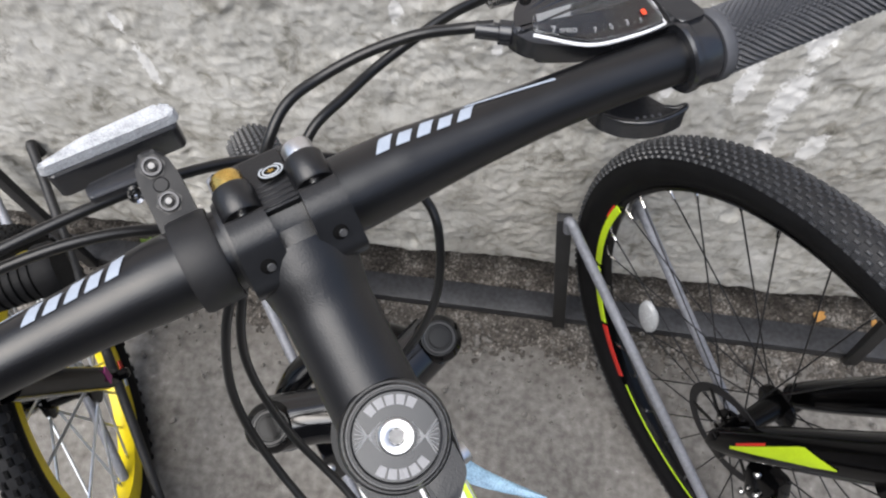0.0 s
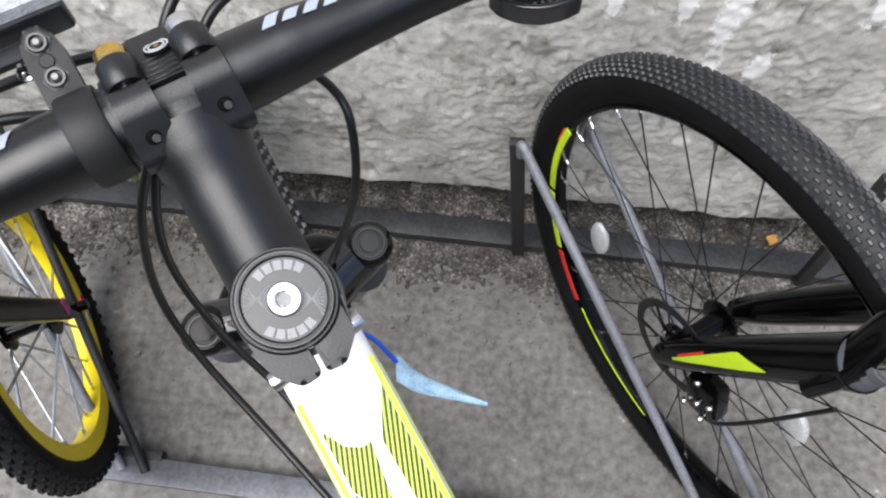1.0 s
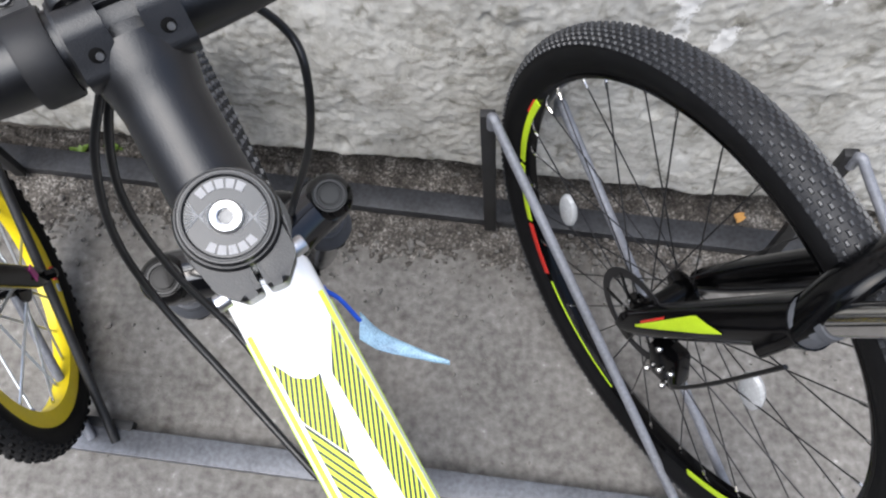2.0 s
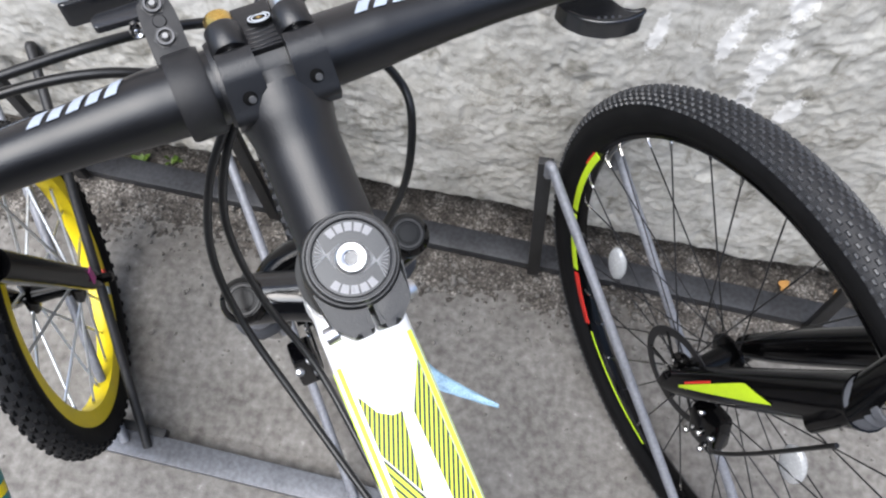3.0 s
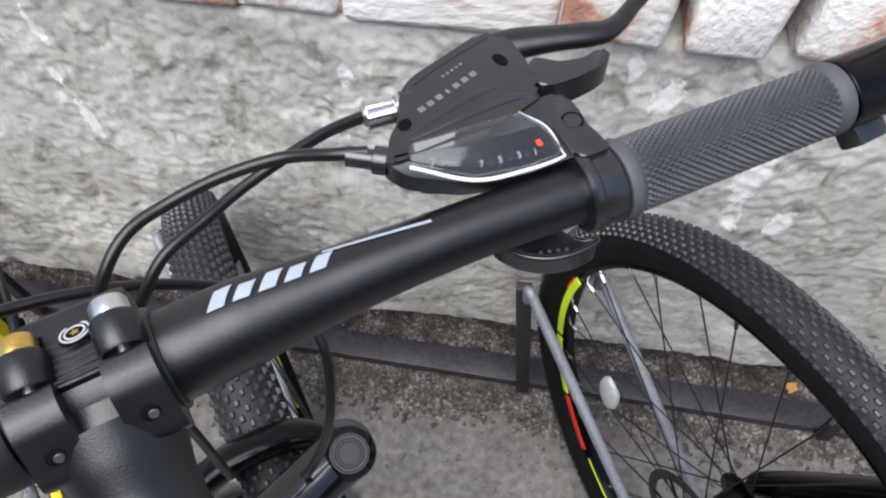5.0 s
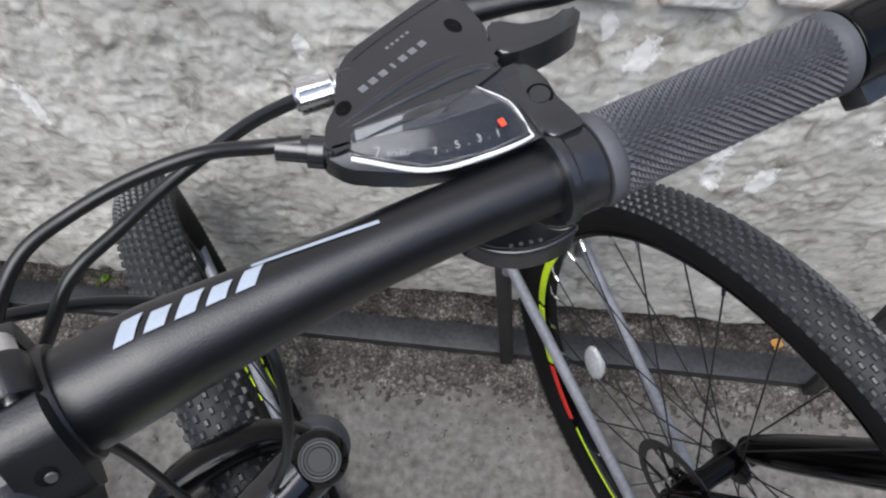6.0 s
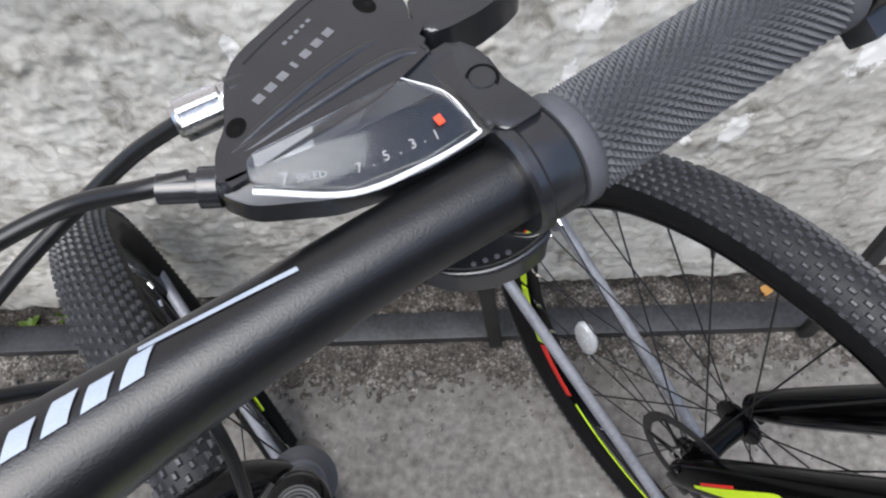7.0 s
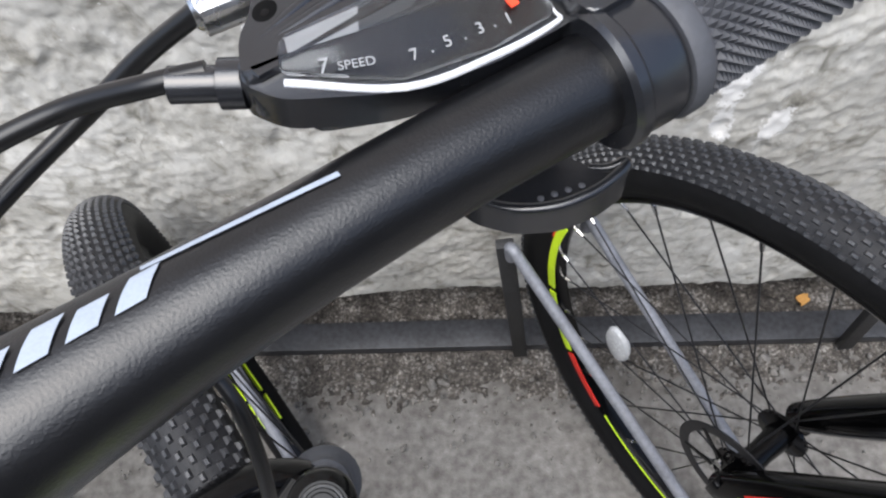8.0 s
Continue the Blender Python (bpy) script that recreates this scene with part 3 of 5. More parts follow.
def bar_patch(corners, n=6):
    """A thin decal on the bar: corners (x, angle) of a quadrilateral, in order."""
    bm = bmesh.new()
    (a, b, c, d) = [Vector(k) for k in corners]
    rows = []
    for i in range(n + 1):
        row = []
        for j in range(n + 1):
            u, v = i / n, j / n
            q = (1 - u) * (1 - v) * a + u * (1 - v) * b + u * v * c + (1 - u) * v * d
            row.append(bm.verts.new(on_bar(q.x, q.y)))
        rows.append(row)
    for i in range(n):
        for j in range(n):
            bm.faces.new((rows[i][j], rows[i + 1][j], rows[i + 1][j + 1], rows[i][j + 1]))
    return bm


def bar_logo(x0, x1, a0, a1, flip):
    """Slanted plain strokes in place of a maker's mark."""
    w = (x1 - x0) / 5
    for k in range(5):
        p = x0 + w * k
        h = 1.0 if k % 2 == 0 else 0.82
        top_a = a0 + (a1 - a0) * h
        part("mark_block", bar_patch([(p, a0), (p + w * 0.66, a0), (p + w * 0.66 + flip * 0.0045 * h, top_a), (p + flip * 0.0045 * h, top_a)]), white_print, handlebar)


bar_logo(0.041, 0.084, -2, 25, 1)
part("printed_line", bar_patch([(0.082, 28), (0.120, 9), (0.120, 16), (0.082, 35)]), white_print, handlebar, "thin white printed line")
bar_logo(-0.096, -0.058, 0, 32, 1)
part("printed_line", bar_patch([(-0.15, 30), (-0.094, 38), (-0.094, 45), (-0.15, 38)]), white_print, handlebar, "thin white printed line")


def build_grip(side):
    """A rubber grip that swells outwards, with end flanges and rows of raised diamonds."""
    a, d, _ = bar_at(side * 0.1905)
    b, _, _ = bar_at(side * 0.2915)
    length = (b - a).length
    r0, r1 = 0.0132, 0.0130
    prof = [(0.0112, 0.0), (0.0152, 0.0), (0.0158, 0.001), (0.0158, 0.004), (0.0150, 0.0055), (r0, 0.007), (r1, length - 0.007), (0.0146, length - 0.0055), (0.0152, length - 0.004), (0.0152, length - 0.001), (0.0144, length), (0.0112, length)]
    grip = part("grip", lathe(prof, 48, closed=True), rubber_grip, bicycle, "dark grey rubber grip with raised diamonds", m=aim(a, b))
    verts, faces = [], []
    rows, around = 50, 34
    for i in range(rows):
        z = 0.0072 + (length - 0.0144) * (i + 0.5) / rows
        r = r0 + (r1 - r0) * (i + 0.5) / rows
        for k in range(around):
            th = 2 * math.pi * (k + 0.5 * (i % 2)) / around
            er, et = Vector((math.cos(th), math.sin(th), 0)), Vector((-math.sin(th), math.cos(th), 0))
            o = er * r + Vector((0, 0, z))
            hz, ht = 0.96 * (length - 0.0144) / rows, r * math.pi / around * 0.96
            i0 = len(verts)
            verts += [o + Vector((0, 0, hz)), o + et * ht, o - Vector((0, 0, hz)), o - et * ht, o + er * 0.0020]
            faces += [[i0, i0 + 1, i0 + 4], [i0 + 1, i0 + 2, i0 + 4], [i0 + 2, i0 + 3, i0 + 4], [i0 + 3, i0, i0 + 4]]
    me = bpy.data.meshes.new("knurling")
    me.from_pydata(verts, [], faces)
    me.materials.append(rubber_grip)
    o = new("knurling", me)
    o.parent = grip
    o["kind"] = "stuff"
    return grip


build_grip(1)
build_grip(-1)

# bar end with its clamp bolt, past the right grip
a, _, _ = bar_at(0.2920)
b = a + Vector((0.020, -0.0013, 0))
horn = part("bar_end", tube([a, a + (b - a) * 0.1, b, b + Vector((0.03, -0.001, 0.001)), b + Vector((0.06, 0.001, 0.002)), b + Vector((0.10, 0.006, 0.004)), b + Vector((0.14, 0.013, 0.006))], [0.0145, 0.0152, 0.0152, 0.0146, 0.0144, 0.0142, 0.014], 24, 6), gloss_black, bicycle, "gloss black bar end")
part("clamp_lug", box((0.016, 0.012, 0.012), pose(a.x + 0.013, a.y - 0.012, a.z - 0.014, 30, 0, 0), 0.002), plastic_black, horn)

# stem
STEER = Vector((0, math.cos(radians(70)), -math.sin(radians(70))))  # down the steerer
CAP = Vector((0, 0, 1.019))
top_face = aim(CAP, CAP - STEER)


def build_stem():
    lo = CAP + STEER * 0.040
    start, end = CAP + STEER * 0.018 + Vector((0, 0.008, 0)), Vector((0, 0.078, 1.0345))
    stem = part("stem", tube([start, start.lerp(end, 0.35), start.lerp(end, 0.66), start.lerp(end, 0.84), end], [0.0180, 0.0176, 0.0176, 0.0200, 0.0212], 32, 5), cast_black, bicycle, "satin black cast stem")
    part("steerer_clamp", lathe([(0.0, 0.0), (0.0195, 0.0), (0.0205, 0.002), (0.0205, 0.037), (0.0195, 0.039), (0.0, 0.039)], 40, m=aim(lo, CAP)), cast_black, stem, "round steerer clamp")
    # split clamp tail behind the steerer
    for sx in (-1, 1):
        tail = prism(rounded([(sx * 0.0012, -0.0312), (sx * 0.0090, -0.0318), (sx * 0.0170, -0.0235), (sx * 0.0200, -0.006), (sx * 0.0012, -0.012)], 0.002), -0.036, -0.004, 0.0025, top_face)
        part("clamp_tail", tail, cast_black, stem)
    # bar clamp: ring, rear lugs with bolt holes, front ears of the face plate, bolts lying fore and aft
    ring = lathe([(0.0158, -0.0225), (0.0178, -0.0225), (0.0186, -0.0205), (0.0182, -0.006), (0.0182, 0.0075), (0.0186, 0.0215), (0.0178, 0.0235), (0.0158, 0.0235)], 44, closed=True, m=pose(0, 0.089, 1.037) @ AXLE)
    part("bar_clamp", ring, cast_black, stem, "satin black bar clamp")
    fore = Vector((0, 0.985, 0.17)).normalized()
    slope = Vector((0, -0.843, 0.537))
    for x in (-0.0130, 0.0150):
        side = Matrix(((0, 0, 1, x - 0.0090), (1, 0, 0, 0), (0, 1, 0, 0), (0, 0, 0, 1)))
        lug = prism(rounded([(0.0640, 1.0340), (0.0610, 1.0430), (0.0645, 1.0475), (0.0720, 1.0585), (0.0765, 1.0612), (0.0838, 1.0618), (0.0838, 1.030)], 0.002, 3), 0, 0.0180, 0, side)
        for v in lug.verts:
            v.co.x = x + (v.co.x - x) * (0.90 - 0.10 * min(1, max(0, (v.co.y - 0.062) / 0.018)))
        bmesh.ops.bevel(lug, geom=[e for e in lug.edges if len(e.link_faces) == 2 and e.calc_face_angle(0) > 1.2], offset=0.0030, segments=3, profile=0.5, affect="EDGES")
        part("clamp_lug", lug, cast_black, stem)
    part("clamp_web", box((0.018, 0.026, 0.012), pose(0.001, 0.0755, 1.0438, 20, 0, 0), 0.004), cast_black, stem)
    plate = box((0.038, 0.010, 0.026), pose(0.001, 0.1065, 1.040, -16, 0, 0), 0.004)
    face = part("face_plate", plate, cast_black, bicycle, "ridged black face plate")
    for k in range(6):
        part("plate_rib", box((0.0160, 0.0015, 0.0018), pose(0.001, 0.0850 + 0.0027 * k, 1.0565 - 0.0003 * k, 0, 0, 0), 0.0003, segments=1), cast_black, face)
    part("plate_bridge", box((0.016, 0.027, 0.004), pose(0.001, 0.0965, 1.0540, -4, 0, 0), 0.001), cast_black, face)
    pad = lathe([(0.0, 0.0008), (0.0050, 0.0008), (0.0054, 0.0), (0.0, 0.0)], 28)
    at = pose(0.003, 0.0990, 1.0560, -24, 0, 0)
    part("plate_badge", pad, hollow_badge_black, face, "small round printed badge", m=at)
    for r0, r1 in ((0.0042, 0.0048), (0.0028, 0.0034)):
        part("badge_ring", lathe([(r0, 0.0009), (r1, 0.0009), (r1, 0.0012), (r0, 0.0012)], 28, closed=True), badge_print, face, m=at)
    part("badge_star", prism([(0.0019 * (1 if k % 2 else 0.45) * math.cos(radians(36 * k)), 0.0019 * (1 if k % 2 else 0.45) * math.sin(radians(36 * k))) for k in range(10)], 0.0009, 0.0012), gold_bolt, face, m=at)
    for x, head in ((-0.0130, gold_bolt), (0.0150, alloy)):
        p = Vector((x, 0.0858, 1.0565))
        at = aim(p, p + fore)
        part("bolt_boss", lathe([(0.0, 0.0), (0.0070, 0.0), (0.0076, 0.001), (0.0076, 0.0108), (0.0068, 0.012), (0.0, 0.012)], 28), cast_black, stem, m=at)
        part("bolt", lathe([(0.0, 0.0125), (0.0022, 0.0125), (0.0025, 0.0180), (0.0052, 0.0180), (0.0060, 0.0168), (0.0060, 0.0118), (0.0, 0.0118)], 24), head, stem, "hex socket bolt", m=at)
        part("bolt_shank", lathe([(0.0, -0.004), (0.0024, -0.004), (0.0024, 0.001), (0.0, 0.001)], 14), alloy, stem, m=at)
        q = Vector((x, 0.0664, 1.0506))
        # Flat black disc paints the shade inside the bolt hole.
        part("bolt_hole_shade", lathe([(0.0, 0.0003), (0.0024, 0.0003), (0.0030, 0.0), (0.0, -0.001)], 16), hollow_badge_black, stem, m=aim(q, q + slope))
        q += Vector((0.0008, 0, -0.0008))
        part("bolt_end", lathe([(0.0, 0.0012), (0.0014, 0.0012), (0.0018, 0.0005), (0.0, 0.0002)], 12), dull_steel, stem, m=aim(q, q + slope))
    # top cap
    cap = part("top_cap", lathe([(0.0, 0.0012), (0.0155, 0.0012), (0.0160, 0.0022), (0.0178, 0.0022), (0.0186, 0.0012), (0.0188, -0.002), (0.0, -0.002)], 48), cap_black, bicycle, "black printed top cap", m=top_face)
    part("cap_ring", lathe([(0.0158, 0.0022), (0.0163, 0.0027), (0.0170, 0.0027), (0.0172, 0.0022)], 48, closed=True), cast_black, cap)
    for a0 in (32, 212):
        for k in range(5):
            part("mark_block", lathe([(0.0110, 0.0014), (0.0146, 0.0014), (0.0146, 0.0017), (0.0110, 0.0017)], 5, closed=True, arc=(a0 + 17.5 * k, a0 + 17.5 * k + 14)), cap_print, cap)
    for sx in (-1, 1):
        lines = bmesh.new()
        for k in range(8):
            y0, y1 = -0.0066 + 0.0019 * k, 0.0066 - 0.0019 * k
            tube([(sx * 0.0055, y0 * 0.75, 0.0015), (sx * 0.010, (y0 + y1) * 0.3, 0.0015), (sx * 0.0148, y1, 0.0015)], 0.00017, 4, 5, bm=lines)
        part("printed_net", lines, scale_print, cap, "grey printed line net", m=Matrix.Rotation(radians(-28), 4, "Z"))
    bolt = part("cap_bolt", lathe([(0.0, 0.0012), (0.0028, 0.0012), (0.0030, 0.0038), (0.0034, 0.0040), (0.0058, 0.0040), (0.0066, 0.0032), (0.0067, 0.001), (0.0, 0.001)], 32), alloy, cap, "steel hex socket bolt")
    # Darker hex insert paints the shade at the bottom of the bolt's recess.
    part("socket", hexagon(0.0029, 0.0004), dull_steel, cap, m=pose(0, 0, 0.0013))
    q = top_face @ Vector((0.0165, -0.020, -0.022))
    part("pinch_bolt", lathe([(0.0, 0.004), (0.0016, 0.004), (0.0020, 0.006), (0.0036, 0.006), (0.004, 0.005), (0.004, 0.0), (0.0, 0.0)], 16), alloy, stem, "steel pinch bolt", m=aim(q, q + Vector((1, 0.15, 0))))
    q = top_face @ Vector((-0.0150, -0.0245, -0.030))
    part("pinch_bolt", lathe([(0.0, 0.004), (0.0016, 0.004), (0.0020, 0.006), (0.0036, 0.006), (0.004, 0.005), (0.004, 0.0), (0.0, 0.0)], 16), alloy, stem, "steel pinch bolt", m=aim(q, q + Vector((-1, -0.1, 0))))


build_stem()


# frame: head tube, top tube with its graphics, down tube
def build_frame():
    h0, h1 = CAP + STEER * 0.046, CAP + STEER * 0.185
    head = part("head_tube", tube([h0, h0.lerp(h1, 0.2), h0.lerp(h1, 0.8), h1], [0.0225, 0.021, 0.021, 0.0235], 32, 4), white_paint, bicycle, "white head tube")
    part("headset", lathe([(0.0, 0.0), (0.0215, 0.0), (0.0235, 0.003), (0.0235, 0.008), (0.0, 0.008)], 32), gloss_black, head, "black headset ring", m=aim(h0, CAP))
    # squared tube with soft edges, falling to the rear
    a, b = Vector((0.001, 0.008, 0.900)), Vector((0.001, -0.60, 0.695))
    d = (b - a).normalized()
    up = Vector((1, 0, 0)).cross(-d).normalized()
    up = up if up.z > 0 else -up
    m = Matrix(((1, d.x, up.x, a.x), (0, d.y, up.y, a.y), (0, d.z, up.z, a.z), (0, 0, 0, 1)))
    length = (b - a).length
    bm = box((0.048, length + 0.02, 0.036), Matrix.Translation((0, length / 2 - 0.01, 0)), 0.009, segments=4)
    top = part("top_tube", bm, white_paint, bicycle, "white top tube with lime and black stripes", m=m)
    z = 0.0182

    def clip(poly, area):
        """The part of a polygon inside a convex area, both counter-clockwise."""
        for i in range(len(area)):
            p, q = Vector(area[i - 1]), Vector(area[i])
            e = q - p
            inside = lambda v: e.x * (v[1] - p.y) - e.y * (v[0] - p.x)
            out = []
            for j in range(len(poly)):
                u, v = poly[j - 1], poly[j]
                du, dv = inside(u), inside(v)
                if (du > 0) != (dv > 0):
                    k = du / (du - dv)
                    out.append((u[0] + (v[0] - u[0]) * k, u[1] + (v[1] - u[1]) * k))
                if dv > 0:
                    out.append(v)
            poly = out
            if len(poly) < 3:
                return []
        return poly

    def striped(area, way, pitch, width, first, count):
        """A lime field with thin black stripes along way."""
        part("graphic", prism(area, z, z + 0.0003), lime_decal, top, "lime graphic")
        way = Vector(way).normalized()
        across = Vector((way.y, -way.x))
        for k in range(count):
            o = Vector(first) + across * (pitch * k)
            quad = [o, o + across * width, o + across * width + way * 0.6, o + way * 0.6]
            quad = clip([tuple(v) for v in quad], area)
            if len(quad) > 2:
                part("stripe", prism(quad, z + 0.0003, z + 0.0006), black_decal, top)

    striped([(0.0190, 0.0185), (0.0190, 0.30), (0.0140, 0.30), (0.0065, 0.0436)], (-0.40, 1), 0.0024, 0.0013, (-0.030, 0.0), 60)
    striped([(-0.0178, 0.020), (0.0015, 0.034), (0.0010, 0.0423), (-0.0046, 0.0840), (-0.0178, 0.0572)], (-0.40, 1), 0.0024, 0.0013, (-0.035, 0.0), 30)
    striped([(-0.0178, 0.0588), (-0.0046, 0.0858), (-0.001, 0.13), (0.004, 0.30), (-0.0185, 0.30)], (0.0133, 0.0274), 0.0030, 0.0012, (-0.33, -0.30), 170)
    tongue = [(-0.0185, 0.012), (0.0192, 0.012), (0.0190, 0.0185), (0.0075, 0.0412), (0.0040, 0.0398), (-0.0010, 0.0412), (-0.0045, 0.0408), (-0.0110, 0.0365), (-0.0158, 0.0275), (-0.0182, 0.0240)]
    part("graphic", prism(tongue, z + 0.0007, z + 0.0010), white_paint, top, "white tongue")
    for sx, y0 in ((-1, 0.008), (1, 0.004)):
        part("edge_line", prism([(sx * 0.0196, y0), (sx * 0.0222, y0), (sx * 0.0222, 0.5), (sx * 0.0196, 0.5)], z - 0.0042, z - 0.0008), lime_decal, top, "lime edge line")
        part("edge_line", box((0.0006, 0.5, 0.016), pose(sx * 0.0242, 0.26, 0)), lime_decal, top, "lime edge line")
    part("down_tube", tube([h1 - STEER * 0.02, h1 + Vector((0, -0.10, -0.10)), h1 + Vector((0, -0.45, -0.47))], [0.022, 0.024, 0.024], 24, 6), white_paint, bicycle, "white and lime down tube")


build_frame()


# fork and front wheel
HUB = (0.268, 0.362)
def build_front():
    crown_z = 0.775
    cx = 0.003
    for sx in (-1, 1):
        _, p1, p2, d = fork_leg(bicycle, cx + sx * 0.0635, HUB, 70, 0.325, crown_z, 0.0, gloss_black, sx < 0)
        knob = lathe([(0.0, 0.030), (0.007, 0.030), (0.0075, 0.0285), (0.0125, 0.0285), (0.0135, 0.027), (0.0165, 0.024), (0.0175, 0.020), (0.0175, 0.0), (0.0, 0.0)], 32)
        crown = part("fork_cap", knob, gloss_black, bicycle, "gloss black fork cap", m=aim(p2, p2 + d))
        part("cap_ring", lathe([(0.0090, 0.0288), (0.0096, 0.0294), (0.0108, 0.0294), (0.0114, 0.0288)], 32, closed=True), satin_black, crown)
        join_bm = tube([p2 + Vector((0, 0, 0.006)), p2.lerp(Vector((cx, p2.y - 0.022, crown_z)), 0.5) + Vector((0, 0.0, 0.006)), Vector((cx, p2.y - 0.024, crown_z + 0.004))], [0.0195, 0.019, 0.022], 20, 5)
        part("fork_crown", join_bm, polished_black, bicycle, "gloss black fork crown")
    caliper = part("brake_caliper", box((0.030, 0.034, 0.052), pose(cx - 0.048, HUB[0] - 0.082, HUB[1] + 0.062, -20, 0, 0), 0.006), polished_black, bicycle, "black disc brake caliper")
    for dx, dy, dz in ((-0.010, -0.012, 0.028), (0.006, -0.004, 0.030), (0.010, -0.018, 0.022)):
        q = Vector((cx - 0.048 + dx, HUB[0] - 0.082 + dy - 0.008, HUB[1] + 0.062 + dz))
        part("caliper_bolt", lathe([(0.0, 0.006), (0.0030, 0.006), (0.0050, 0.0045), (0.0055, 0.0), (0.0, 0.0)], 14), alloy, caliper, "bright bolt", m=aim(q, q + Vector((0, -0.5, 1))))
    y1 = HUB[0] - 0.325 * math.cos(radians(70))
    z1 = HUB[1] + 0.325 * math.sin(radians(70))
    part("fork_arch", tube([(cx - 0.062, y1, z1 - 0.03), (cx - 0.060, y1 + 0.004, z1 + 0.010), (cx - 0.036, y1 + 0.012, z1 + 0.046), (cx, y1 + 0.014, z1 + 0.055), (cx + 0.036, y1 + 0.012, z1 + 0.046), (cx + 0.060, y1 + 0.004, z1 + 0.010), (cx + 0.062, y1, z1 - 0.03)], [0.018, 0.018, 0.02, 0.02, 0.02, 0.018, 0.018], 16, 6, flat=0.6), gloss_black, bicycle, "gloss black fork arch")
    build_wheel(bicycle, pose(cx + 0.013, HUB[0] - 0.006, HUB[1], 0, 0, -2.6), 0.362, 0.028, 0.306, gloss_black, spoke_dark, 32,
                [(46, 56, -0.010, 0.002, 1, lime_decal), (36, 44, -0.010, 0.002, 1, lime_decal), (46, 56, -0.010, 0.002, -1, lime_decal), (36, 44, -0.010, 0.002, -1, lime_decal)], (11, 176, 0.0019, 0.0033, 0.0028), disc=True)


build_front()


# cables
def cable(points, r=0.0025, label="black cable housing"):
    return part("cable", tube(points, r, 10, 8), cable_black, bicycle, label)


cable([(0.113, 0.123, 1.0535), (0.103, 0.128, 1.053), (0.086, 0.141, 1.047), (0.064, 0.147, 1.043), (0.042, 0.149, 1.038), (0.024, 0.145, 1.036), (0.010, 0.137, 1.028), (-0.004, 0.130, 1.008), (-0.024, 0.122, 0.975), (-0.046, 0.113, 0.94), (-0.062, 0.100, 0.89), (-0.063, 0.074, 0.845), (-0.050, 0.02, 0.81), (-0.030, -0.06, 0.785)])
cable([(0.1205, 0.1395, 1.0535), (0.106, 0.149, 1.042), (0.088, 0.154, 1.031), (0.068, 0.152, 1.026), (0.050, 0.146, 1.024), (0.031, 0.139, 1.022), (0.016, 0.132, 1.010), (-0.006, 0.127, 0.985), (-0.030, 0.119, 0.955), (-0.047, 0.108, 0.905), (-0.046, 0.08, 0.855), (-0.030, 0.03, 0.815), (-0.02, -0.06, 0.79)])
cable([(-0.34, 0.115, 1.02), (-0.20, 0.130, 1.030), (-0.10, 0.140, 1.030), (-0.03, 0.145, 1.022), (0.02, 0.143, 1.003), (0.055, 0.134, 0.98), (0.072, 0.122, 0.957), (0.072, 0.106, 0.94), (0.060, 0.092, 0.90), (0.040, 0.10, 0.83), (0.03, 0.14, 0.72)])
cable([(-0.34, 0.135, 0.99), (-0.22, 0.138, 1.012), (-0.13, 0.138, 1.022), (-0.07, 0.134, 1.020), (-0.03, 0.126, 1.000), (0.0, 0.118, 0.95), (0.004, 0.108, 0.86)])


